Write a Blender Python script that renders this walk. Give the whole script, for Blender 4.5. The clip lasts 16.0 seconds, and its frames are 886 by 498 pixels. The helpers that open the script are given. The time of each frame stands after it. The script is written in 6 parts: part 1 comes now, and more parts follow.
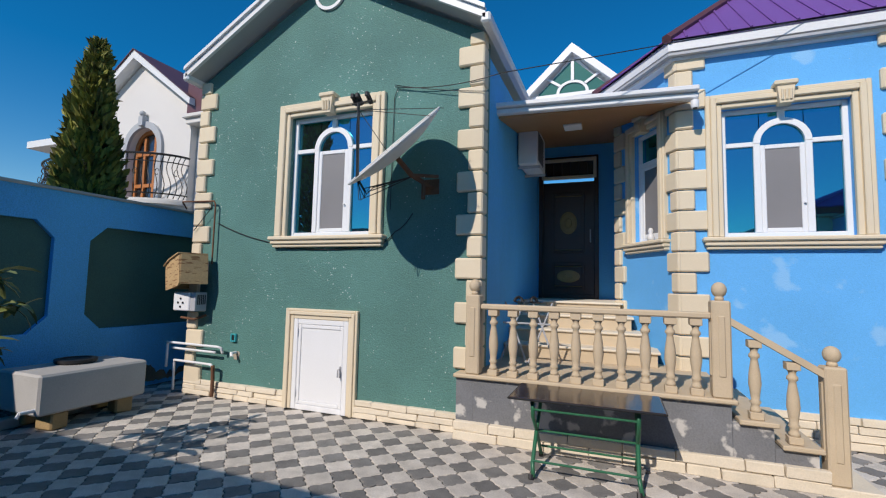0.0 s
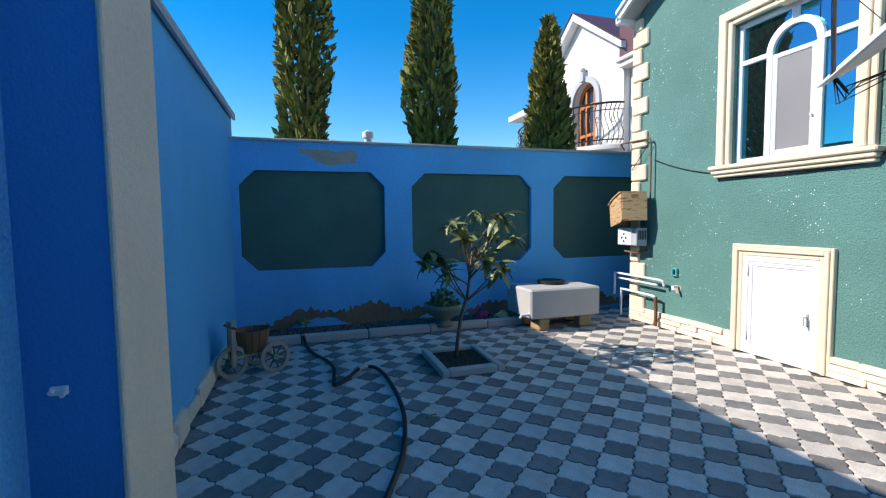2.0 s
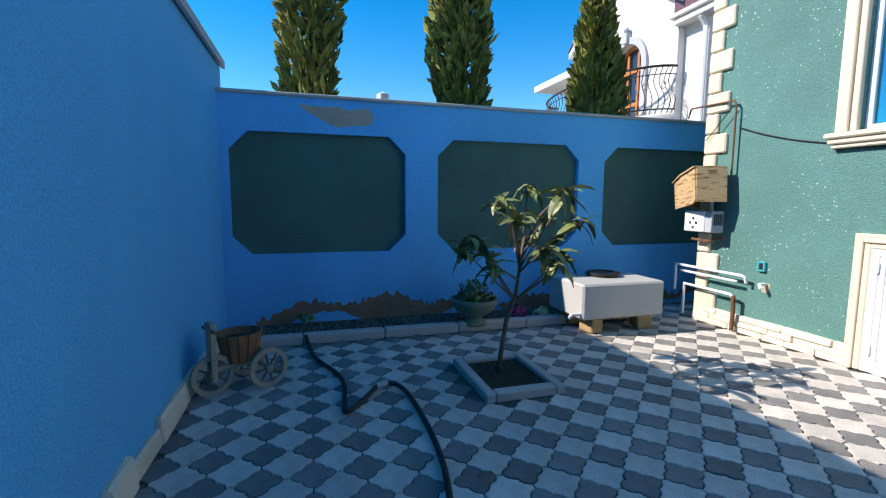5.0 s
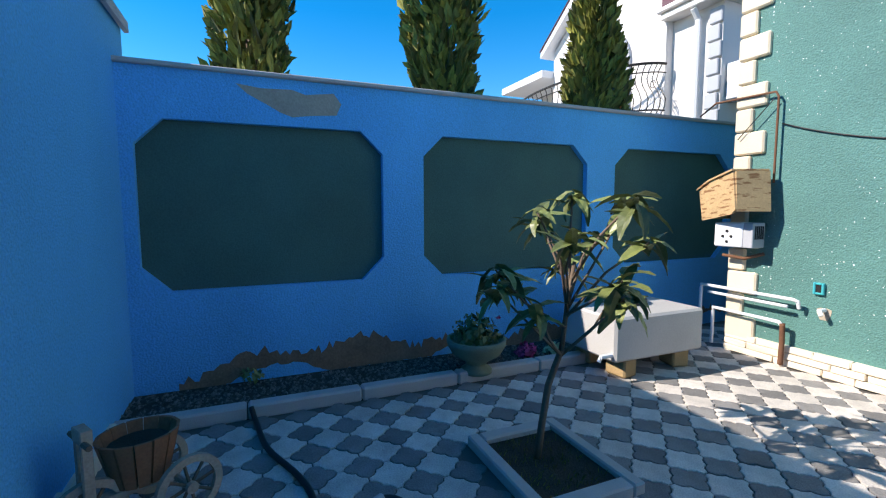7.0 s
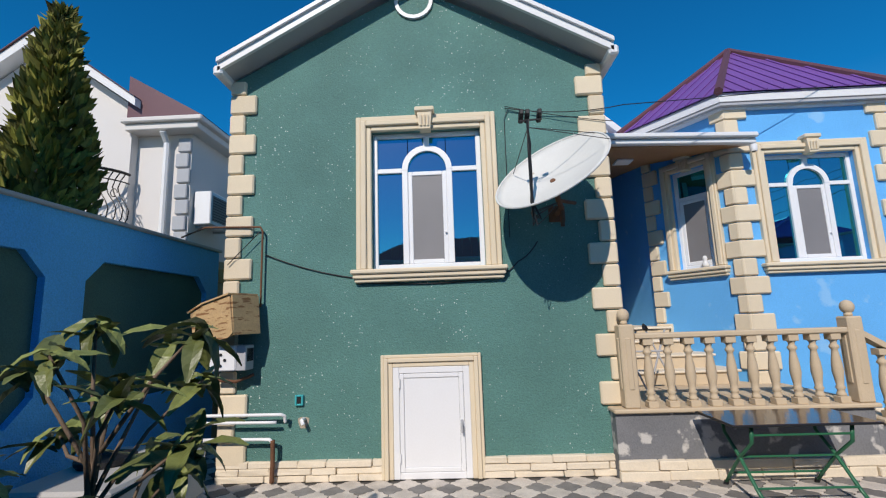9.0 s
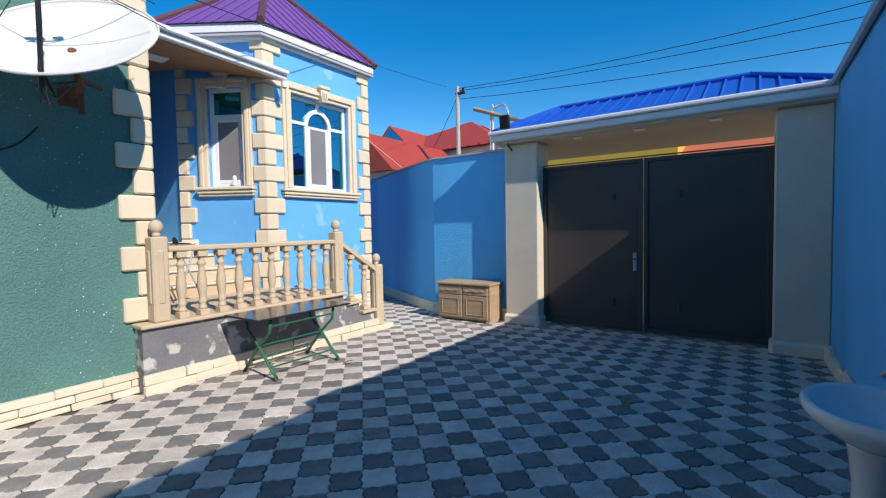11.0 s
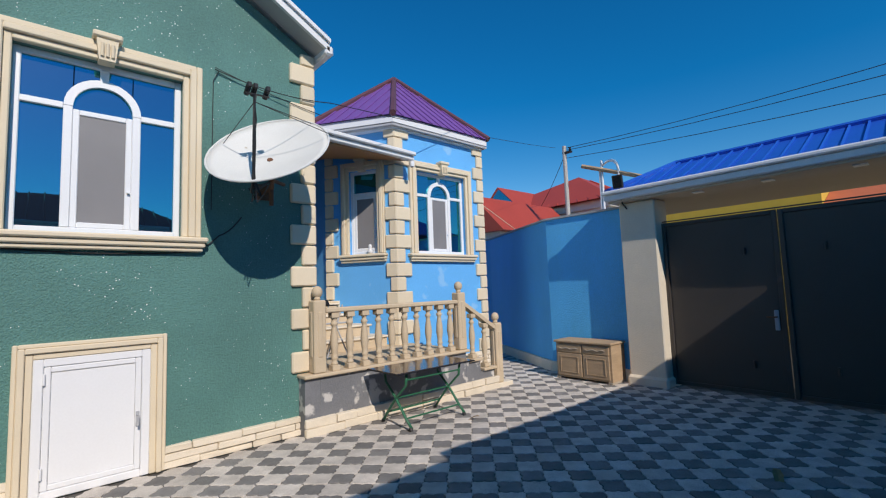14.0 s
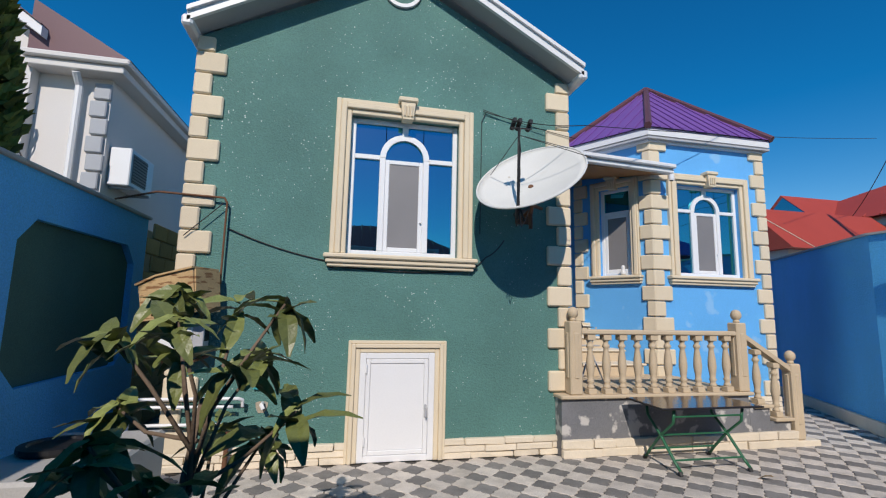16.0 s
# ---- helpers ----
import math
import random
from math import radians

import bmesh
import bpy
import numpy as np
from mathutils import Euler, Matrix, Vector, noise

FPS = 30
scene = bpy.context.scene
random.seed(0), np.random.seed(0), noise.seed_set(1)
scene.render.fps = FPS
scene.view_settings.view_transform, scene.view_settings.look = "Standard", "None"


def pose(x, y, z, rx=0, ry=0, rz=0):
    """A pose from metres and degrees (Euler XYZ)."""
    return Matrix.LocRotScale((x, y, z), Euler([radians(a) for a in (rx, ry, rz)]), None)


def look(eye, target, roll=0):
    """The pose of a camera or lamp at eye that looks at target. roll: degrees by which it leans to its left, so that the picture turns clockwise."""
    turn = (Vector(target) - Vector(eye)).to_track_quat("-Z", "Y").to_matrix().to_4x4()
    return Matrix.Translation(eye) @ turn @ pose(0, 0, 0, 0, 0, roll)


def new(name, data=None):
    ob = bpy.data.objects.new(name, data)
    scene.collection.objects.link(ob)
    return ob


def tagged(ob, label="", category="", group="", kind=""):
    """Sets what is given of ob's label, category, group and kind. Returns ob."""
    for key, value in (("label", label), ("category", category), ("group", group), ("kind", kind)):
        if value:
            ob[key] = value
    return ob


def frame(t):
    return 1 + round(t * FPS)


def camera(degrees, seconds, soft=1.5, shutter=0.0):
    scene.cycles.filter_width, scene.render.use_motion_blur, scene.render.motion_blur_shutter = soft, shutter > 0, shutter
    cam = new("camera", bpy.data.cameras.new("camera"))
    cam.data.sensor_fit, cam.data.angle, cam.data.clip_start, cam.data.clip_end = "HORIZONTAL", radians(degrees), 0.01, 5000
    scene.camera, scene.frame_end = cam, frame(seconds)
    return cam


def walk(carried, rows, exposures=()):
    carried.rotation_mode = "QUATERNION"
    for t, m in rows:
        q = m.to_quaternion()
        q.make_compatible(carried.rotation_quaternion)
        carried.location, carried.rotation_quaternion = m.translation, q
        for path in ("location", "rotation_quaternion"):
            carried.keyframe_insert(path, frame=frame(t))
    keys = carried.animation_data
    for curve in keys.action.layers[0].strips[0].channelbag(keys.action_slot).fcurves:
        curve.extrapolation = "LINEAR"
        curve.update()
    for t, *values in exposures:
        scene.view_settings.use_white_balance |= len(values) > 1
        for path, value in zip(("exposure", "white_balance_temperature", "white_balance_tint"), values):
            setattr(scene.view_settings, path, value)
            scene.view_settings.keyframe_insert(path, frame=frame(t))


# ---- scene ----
cam = camera(89.3, 16.0, 1.2)
PATH = [
    (0, (-0.009, 0.191, 1.435), (-0.728, 2.05, 1.593), 1.3),
    (0.5, (-0.004, 0.179, 1.417), (-1.009, 1.905, 1.528), 1.0),
    (1, (0.057, 0.146, 1.435), (-1.374, 1.542, 1.454), 1.2),
    (1.5, (0.112, 0.133, 1.421), (-1.643, 1.089, 1.353), 0.0),
    (2, (0.047, 0.101, 1.414), (-1.86, 0.689, 1.283), -0.7),
    (2.5, (-0.126, 0.047, 1.402), (-2.038, 0.609, 1.238), -0.2),
    (3, (-0.257, 0.025, 1.394), (-2.148, 0.647, 1.205), -0.2),
    (3.5, (-0.38, 0.043, 1.393), (-2.273, 0.655, 1.187), -0.9),
    (4, (-0.553, 0.126, 1.394), (-2.465, 0.674, 1.187), -0.8),
    (4.5, (-0.721, 0.156, 1.378), (-2.633, 0.693, 1.148), -0.6),
    (5, (-0.996, 0.127, 1.374), (-2.903, 0.687, 1.156), 0.4),
    (5.2, (-1.095, 0.119, 1.354), (-3.001, 0.692, 1.154), 0.4),
    (7.5, (-2.401, 0.121, 1.45), (-4.169, 1.049, 1.336), 0.3),
    (8, (-2.588, 0.146, 1.522), (-3.972, 1.573, 1.74), 3.1),
    (8.5, (-2.768, 0.104, 1.469), (-3.445, 1.953, 1.821), 0.5),
    (9, (-2.795, 0.049, 1.453), (-2.863, 2.024, 1.761), -1.9),
    (9.3, (-2.805, 0.026, 1.377), (-2.602, 2.006, 1.578), -1.7),
    (9.5, (-2.793, 0.013, 1.378), (-2.422, 1.975, 1.487), -1.6),
    (10, (-2.854, 0.056, 1.38), (-2.087, 1.902, 1.408), -0.6),
    (10.2, (-2.9, 0.082, 1.383), (-1.942, 1.837, 1.383), -0.6),
    (12.3, (-3.298, 0.066, 1.339), (-1.332, 0.394, 1.182), -1.3),
    (12.5, (-3.334, 0.083, 1.345), (-1.372, 0.437, 1.184), -1.6),
    (13, (-3.382, 0.075, 1.36), (-1.536, 0.833, 1.233), -2.5),
    (13.5, (-3.404, -0.005, 1.409), (-1.815, 1.21, 1.409), -2.7),
    (14, (-3.433, -0.043, 1.426), (-2.103, 1.441, 1.599), -2.1),
    (14.5, (-3.467, -0.073, 1.438), (-2.399, 1.596, 1.705), -1.2),
    (15, (-3.499, -0.086, 1.437), (-2.745, 1.742, 1.741), 0.3),
    (15.5, (-3.537, -0.07, 1.436), (-3.017, 1.84, 1.721), 0.8),
    (16, (-3.623, -0.025, 1.431), (-3.212, 1.914, 1.701), 1.2),
]
EXPOSURE = [(t, e, 6800, 14) for t, e in ((0.0, 0.05), (0.6, 0.15), (1.6, 0.85), (5.2, 1.0), (7.5, 1.1), (8.0, 0.5), (8.6, 0.1), (9.5, 0.05), (10.2, 0.15), (12.3, 0.9), (13.0, 0.75), (13.8, 0.15), (14.5, 0.0), (16.0, 0.0))]
walk(cam, [(t, look(eye, target, roll)) for t, eye, target, roll in PATH], EXPOSURE)

# ---- world and sun ----
SUN_TO = Vector((-0.25, -1.0, 0.778)).normalized()
world = bpy.data.worlds.new("sky")
scene.world = world
world.use_nodes = True
wn = world.node_tree
sky = wn.nodes.new("ShaderNodeTexSky")
sky.sky_type, sky.sun_disc = "NISHITA", False
sky.sun_elevation, sky.sun_rotation = radians(37.0), radians(194)
sky.air_density, sky.dust_density, sky.ozone_density, sky.altitude = 1.0, 0.0, 2.5, 0
deep = wn.nodes.new("ShaderNodeHueSaturation")
deep.inputs["Saturation"].default_value = 1.50
wn.links.new(sky.outputs[0], deep.inputs["Color"])
wn.links.new(deep.outputs[0], wn.nodes["Background"].inputs[0])
wn.nodes["Background"].inputs[1].default_value = 0.118
sun = new("sun", bpy.data.lights.new("sun", "SUN"))
sun.data.energy, sun.data.angle, sun.data.color = 3.6, radians(0.53), (1.0, 0.95, 0.87)
sun.matrix_world = look(SUN_TO * 30, (0, 0, 0))
scene.view_settings.exposure = 0.0


# ---- materials ----
def material(name, base, rough=0.8, var=0.12, big=1.2, fine=60.0, bump=0.3, metal=0.0, second=None, patch=0.62,
             specks=0.0, rnd=0.0, spec=0.5, island=0.0, streak=0.0, depth=0.004):
    m = bpy.data.materials.new(name)
    m.use_nodes = True
    nt = m.node_tree
    N, L = nt.nodes.new, nt.links.new
    b = nt.nodes["Principled BSDF"]
    b.inputs["Roughness"].default_value, b.inputs["Metallic"].default_value = rough, metal
    b.inputs["Specular IOR Level"].default_value = spec
    tc = N("ShaderNodeTexCoord")
    mp = N("ShaderNodeMapping")
    L(tc.outputs["Object"], mp.inputs[0])
    n1, n2 = N("ShaderNodeTexNoise"), N("ShaderNodeTexNoise")
    n1.inputs["Scale"].default_value, n1.inputs["Detail"].default_value = big, 6
    n2.inputs["Scale"].default_value, n2.inputs["Detail"].default_value = fine, 3
    if streak:
        mp.inputs["Scale"].default_value = (1, 1, streak)
    L(mp.outputs[0], n1.inputs[0])
    L(tc.outputs["Object"], n2.inputs[0])
    add = N("ShaderNodeMath"); add.operation = "ADD"
    L(n1.outputs[0], add.inputs[0]); L(n2.outputs[0], add.inputs[1])
    val = N("ShaderNodeMapRange")
    val.inputs[1].default_value, val.inputs[2].default_value = 0.6, 1.4
    val.inputs[3].default_value, val.inputs[4].default_value = 1 - var, 1 + var
    L(add.outputs[0], val.inputs[0])
    last = val.outputs[0]
    if rnd or island:
        src = N("ShaderNodeObjectInfo").outputs["Random"] if rnd else N("ShaderNodeNewGeometry").outputs["Random Per Island"]
        r = N("ShaderNodeMapRange")
        r.inputs[3].default_value, r.inputs[4].default_value = 1 - (rnd or island), 1 + (rnd or island)
        L(src, r.inputs[0])
        mul = N("ShaderNodeMath"); mul.operation = "MULTIPLY"
        L(last, mul.inputs[0]); L(r.outputs[0], mul.inputs[1])
        last = mul.outputs[0]
    col = N("ShaderNodeMix"); col.data_type, col.blend_type = "RGBA", "MULTIPLY"
    col.inputs[0].default_value = 1
    col.inputs[6].default_value = (*base, 1)
    L(last, col.inputs[7])
    out = col.outputs[2]
    if second:
        n3 = N("ShaderNodeTexNoise")
        n3.inputs["Scale"].default_value, n3.inputs["Detail"].default_value = big * 2.3, 8
        L(mp.outputs[0], n3.inputs[0])
        st = N("ShaderNodeMapRange")
        st.inputs[1].default_value, st.inputs[2].default_value = patch, patch + 0.06
        L(n3.outputs[0], st.inputs[0])
        mx = N("ShaderNodeMix"); mx.data_type = "RGBA"
        L(st.outputs[0], mx.inputs[0]); L(out, mx.inputs[6])
        mx.inputs[7].default_value = (*second, 1)
        out = mx.outputs[2]
    if specks:
        v = N("ShaderNodeTexVoronoi"); v.inputs["Scale"].default_value = 46
        L(tc.outputs["Object"], v.inputs[0])
        n4 = N("ShaderNodeTexNoise"); n4.inputs["Scale"].default_value = 1.7
        L(tc.outputs["Object"], n4.inputs[0])
        lim = N("ShaderNodeMapRange")
        lim.inputs[1].default_value, lim.inputs[2].default_value = 0.35, 0.75
        lim.inputs[3].default_value, lim.inputs[4].default_value = specks * 0.3, specks
        L(n4.outputs[0], lim.inputs[0])
        lt = N("ShaderNodeMath"); lt.operation = "LESS_THAN"
        L(v.outputs["Distance"], lt.inputs[0]); L(lim.outputs[0], lt.inputs[1])
        mx = N("ShaderNodeMix"); mx.data_type = "RGBA"
        few = N("ShaderNodeMath"); few.operation = "GREATER_THAN"; few.inputs[1].default_value = 0.72
        L(v.outputs["Color"], few.inputs[0])
        both = N("ShaderNodeMath"); both.operation = "MULTIPLY"
        L(lt.outputs[0], both.inputs[0]); L(few.outputs[0], both.inputs[1])
        L(both.outputs[0], mx.inputs[0]); L(out, mx.inputs[6])
        mx.inputs[7].default_value = (0.72, 0.78, 0.76, 1)
        out = mx.outputs[2]
    L(out, b.inputs["Base Color"])
    if bump:
        bp = N("ShaderNodeBump")
        bp.inputs["Strength"].default_value, bp.inputs["Distance"].default_value = bump, depth
        L(n2.outputs[0], bp.inputs["Height"])
        L(bp.outputs[0], b.inputs["Normal"])
    return m


def glass_material(name, tint, inside, share, rough=0.012):
    """Sun-coated glazing: a tinted mirror over a dark room."""
    m = bpy.data.materials.new(name)
    m.use_nodes = True
    nt = m.node_tree
    b = nt.nodes["Principled BSDF"]
    b.inputs["Base Color"].default_value, b.inputs["Roughness"].default_value = (*inside, 1), 0.4
    g = nt.nodes.new("ShaderNodeBsdfGlossy")
    g.inputs["Color"].default_value, g.inputs["Roughness"].default_value = (*tint, 1), rough
    wave = nt.nodes.new("ShaderNodeTexNoise")
    wave.inputs["Scale"].default_value = 2.5
    tc = nt.nodes.new("ShaderNodeTexCoord")
    nt.links.new(tc.outputs["Object"], wave.inputs[0])
    bp = nt.nodes.new("ShaderNodeBump")
    bp.inputs["Strength"].default_value, bp.inputs["Distance"].default_value = 0.25, 0.004
    nt.links.new(wave.outputs[0], bp.inputs["Height"])
    nt.links.new(bp.outputs[0], g.inputs["Normal"])
    mx = nt.nodes.new("ShaderNodeMixShader")
    mx.inputs[0].default_value = share
    nt.links.new(b.outputs[0], mx.inputs[1])
    nt.links.new(g.outputs[0], mx.inputs[2])
    nt.links.new(mx.outputs[0], nt.nodes["Material Output"].inputs[0])
    return m


M_GREEN = material("green_plaster", (0.080, 0.205, 0.182), 0.7, 0.28, 1.3, 75, 1.0, specks=0.31, depth=0.011)
M_DGREEN = material("panel_green", (0.050, 0.135, 0.11), 0.8, 0.28, 1.4, 90, 1.0, depth=0.005)
M_BLUE = material("blue_plaster", (0.085, 0.46, 0.83), 0.75, 0.26, 0.9, 75, 1.0, streak=0.35, depth=0.009)
# wall blue darkened: the pillar sides' shade is put into the colour
M_SHADEBLUE = material("shaded_blue_plaster", (0.010, 0.235, 0.55), 0.6, 0.12, 0.8, 110, 0.6, depth=0.004)
M_LBLUE = material("light_blue_plaster", (0.11, 0.42, 0.82), 0.8, 0.14, 1.3, 110, 0.8, specks=0.06, second=(0.22, 0.50, 0.82), patch=0.63, depth=0.005)
M_CREAM = material("cream_stone", (0.70, 0.60, 0.44), 0.85, 0.08, 3, 160, 0.5, rnd=0.06)
M_TRIM = material("cream_moulding", (0.70, 0.60, 0.44), 0.8, 0.06, 3, 160, 0.3)
M_SAND = material("sandstone", (0.56, 0.45, 0.31), 0.9, 0.12, 4, 200, 0.6)
M_PILLAR = material("cream_plaster", (0.66, 0.59, 0.47), 0.9, 0.10, 2, 90, 0.9)
M_STONE = material("ledge_stone", (0.74, 0.65, 0.51), 0.9, 0.10, 6, 90, 0.9, rnd=0.05)
M_GREY = material("grey_render", (0.17, 0.175, 0.185), 0.85, 0.25, 2.4, 80, 0.8, second=(0.52, 0.50, 0.47), patch=0.56)
M_WHITE = material("white_upvc", (0.78, 0.79, 0.80), 0.35, 0.03, 2, 60, 0.05)
M_ROOFW = material("white_fascia", (0.72, 0.73, 0.74), 0.45, 0.05, 2, 60, 0.1)
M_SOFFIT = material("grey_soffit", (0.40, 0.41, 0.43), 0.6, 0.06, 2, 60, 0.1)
M_NWALL = material("neighbour_plaster", (0.66, 0.64, 0.62), 0.9, 0.06, 1, 80, 0.4)
M_NGREY = material("neighbour_grey", (0.40, 0.42, 0.45), 0.9, 0.08, 2, 80, 0.4)
M_LIGHT_T = material("light_paver", (0.58, 0.53, 0.47), 0.9, 0.34, 7, 110, 1.0, rnd=0.13)
M_DARK_T = material("dark_paver", (0.20, 0.192, 0.182), 0.85, 0.36, 7, 110, 1.0, rnd=0.2)
M_LIGHT_S = material("light_paver_far", (0.58, 0.53, 0.47), 0.9, 0.34, 7, 110, 1.0, island=0.13)
M_DARK_S = material("dark_paver_far", (0.20, 0.192, 0.182), 0.85, 0.36, 7, 110, 1.0, island=0.2)
M_SANDJOINT = material("joint_sand", (0.10, 0.092, 0.082), 1.0, 0.25, 4, 160, 0.6)
M_EARTH = material("dark_soil", (0.045, 0.038, 0.03), 1.0, 0.4, 9, 120, 1.0, depth=0.02)
M_LAND = material("dry_ground", (0.22, 0.19, 0.15), 1.0, 0.2, 0.5, 20, 0.5)
M_GRAVEL = material("dark_gravel", (0.11, 0.10, 0.09), 0.7, 0.2, 9, 120, 0.5, island=0.7)
M_KERB = material("concrete_kerb", (0.45, 0.43, 0.40), 0.9, 0.14, 5, 120, 0.7)
M_GLASS = glass_material("blue_coated_glass", (0.03, 0.38, 0.50), (0.004, 0.012, 0.02), 0.80)
M_DKGLASS = glass_material("dark_glass", (0.20, 0.24, 0.30), (0.01, 0.012, 0.015), 0.4)
M_SCREEN = material("insect_screen", (0.20, 0.195, 0.20), 0.6, 0.08, 3, 400, 0.2, spec=0.6)
M_GATE = material("dark_steel", (0.05, 0.042, 0.036), 0.45, 0.2, 1.5, 90, 0.15, spec=0.6)
M_BROWN = material("dark_brown_door", (0.055, 0.028, 0.02), 0.35, 0.2, 3, 90, 0.2)
M_GOLD = material("worn_gold", (0.34, 0.22, 0.09), 0.5, 0.3, 8, 90, 0.3, metal=0.3)
M_BROOF = material("blue_sheet", (0.012, 0.10, 0.50), 0.35, 0.08, 1, 60, 0.05)
M_PURPLE = material("purple_sheet", (0.19, 0.085, 0.32), 0.35, 0.08, 1, 60, 0.05)
M_MAROON = material("brown_ridge", (0.12, 0.05, 0.06), 0.45, 0.1, 2, 60, 0.05)
M_RED = material("red_sheet", (0.40, 0.055, 0.03), 0.5, 0.1, 1, 60, 0.05)
M_DISH = material("dish_white", (0.66, 0.66, 0.63), 0.5, 0.06, 4, 80, 0.1, second=(0.42, 0.36, 0.27), patch=0.72)
M_BLACK = material("black_rubber", (0.012, 0.012, 0.013), 0.5, 0.2, 6, 90, 0.2)
M_RUST = material("rusty_iron", (0.16, 0.075, 0.04), 0.85, 0.3, 12, 120, 0.5, metal=0.2)
M_STEELG = material("green_tube", (0.02, 0.13, 0.065), 0.4, 0.12, 6, 90, 0.1)
M_TABLE = material("brown_tabletop", (0.045, 0.028, 0.022), 0.16, 0.2, 4, 90, 0.05, spec=0.7)
M_WOOD = material("old_wood", (0.40, 0.28, 0.17), 0.8, 0.25, 3, 60, 0.5, streak=6)
M_WOODG = material("grey_wood", (0.38, 0.32, 0.25), 0.85, 0.22, 5, 80, 0.6)
M_PLANTER = material("planter_boards", (0.26, 0.12, 0.06), 0.75, 0.25, 5, 80, 0.5)
M_CARD = material("worn_chipboard", (0.50, 0.34, 0.17), 0.85, 0.2, 3, 60, 0.6, second=(0.24, 0.12, 0.05), patch=0.55, streak=5)
M_ORANGE = material("orange_wood", (0.42, 0.15, 0.04), 0.5, 0.15, 3, 50, 0.2)
M_IRON = material("wrought_iron", (0.018, 0.016, 0.015), 0.5, 0.2, 6, 90, 0.2)
M_TANK = material("tank_white", (0.44, 0.43, 0.41), 0.7, 0.1, 3, 80, 0.4, second=(0.34, 0.31, 0.27), patch=0.68)
M_BRICKB = material("limestone_block", (0.42, 0.29, 0.14), 0.95, 0.2, 4, 80, 0.9, rnd=0.15)
M_PORC = material("white_porcelain", (0.72, 0.72, 0.71), 0.15, 0.03, 3, 60, 0.0)
M_LEAF = material("loquat_leaf", (0.17, 0.20, 0.06), 0.42, 0.25, 7, 60, 0.5, rnd=0.45)
M_BARK = material("bark", (0.16, 0.115, 0.08), 0.95, 0.25, 8, 80, 0.8)
M_CYPRESS = material("cypress_green", (0.17, 0.17, 0.026), 0.7, 0.3, 1.5, 30, 0.3, island=0.6)
M_FLOWER = material("magenta_petals", (0.32, 0.03, 0.12), 0.7, 0.2, 9, 60, 0.2, island=0.4)
M_PALEF = material("pale_green_petals", (0.48, 0.52, 0.28), 0.7, 0.2, 9, 60, 0.2, island=0.3)
M_PLASTER_BARE = material("bare_cement", (0.42, 0.36, 0.28), 0.95, 0.2, 3, 60, 0.9)
M_ROT = material("damp_crumbled_render", (0.22, 0.15, 0.10), 0.95, 0.35, 4, 60, 1.0)
M_WOODSOF = material("timber_soffit", (0.36, 0.19, 0.08), 0.5, 0.12, 2, 50, 0.1, streak=4)
M_TEAL = material("teal_plastic", (0.05, 0.42, 0.45), 0.4, 0.05, 4, 50, 0.0)
M_YELLOWB = material("ochre_paint", (0.62, 0.40, 0.05), 0.8, 0.06, 2, 60, 0.2)
M_URN = material("green_urn", (0.16, 0.20, 0.14), 0.75, 0.2, 6, 80, 0.5)
M_TERRA = material("orange_tile", (0.50, 0.13, 0.05), 0.8, 0.1, 2, 60, 0.2)


# ---- mesh helpers ----
def mesh_of(bm, name, mat, smooth=False):
    bmesh.ops.recalc_face_normals(bm, faces=bm.faces)
    me = bpy.data.meshes.new(name)
    bm.to_mesh(me)
    bm.free()
    me.materials.append(mat)
    if smooth:
        for p in me.polygons:
            p.use_smooth = True
    return me


def part(name, bm, mat, parent=None, label="", smooth=False):
    ob = new(name, mesh_of(bm, name, mat, smooth))
    ob.parent = parent
    if label:
        ob["label"] = label
    return ob


def thing(name, label, category, at=(0, 0, 0), rz=0, group="", rx=0, ry=0):
    ob = new(name)
    ob.empty_display_size = 0.1
    ob.matrix_basis = pose(*at, rx, ry, rz)
    return tagged(ob, label, category, group)


def structure(name, bm, mat, label, category, smooth=False):
    return tagged(part(name, bm, mat, None, "", smooth), label, category, "", "structure")


def B():
    return bmesh.new()


def box(bm, x0, y0, z0, x1, y1, z1, bevel=0.0, m=None):
    r = bmesh.ops.create_cube(bm, size=1.0, matrix=Matrix.LocRotScale(((x0 + x1) / 2, (y0 + y1) / 2, (z0 + z1) / 2), None, (abs(x1 - x0), abs(y1 - y0), abs(z1 - z0))))
    vs = r["verts"]
    if bevel:
        es = list({e for v in vs for e in v.link_edges})
        r = bmesh.ops.bevel(bm, geom=es, offset=bevel, segments=1, affect="EDGES")
        vs = list({v for f in r["faces"] for v in f.verts})
        vs = [v for v in vs]
    if m is not None:
        bmesh.ops.transform(bm, matrix=m, verts=vs)
    return bm


def prism(bm, pts, a, b, axis="y", m=None):
    """A polygon pushed from a to b along an axis."""
    def at(p, d):
        if axis == "y":
            return (p[0], d, p[1])
        if axis == "x":
            return (d, p[0], p[1])
        return (p[0], p[1], d)
    v0, v1 = [bm.verts.new(at(p, a)) for p in pts], [bm.verts.new(at(p, b)) for p in pts]
    bm.faces.new(v0)
    bm.faces.new(v1[::-1])
    for i in range(len(pts)):
        j = (i + 1) % len(pts)
        bm.faces.new((v0[i], v0[j], v1[j], v1[i]))
    if m is not None:
        bmesh.ops.transform(bm, matrix=m, verts=v0 + v1)
    return bm


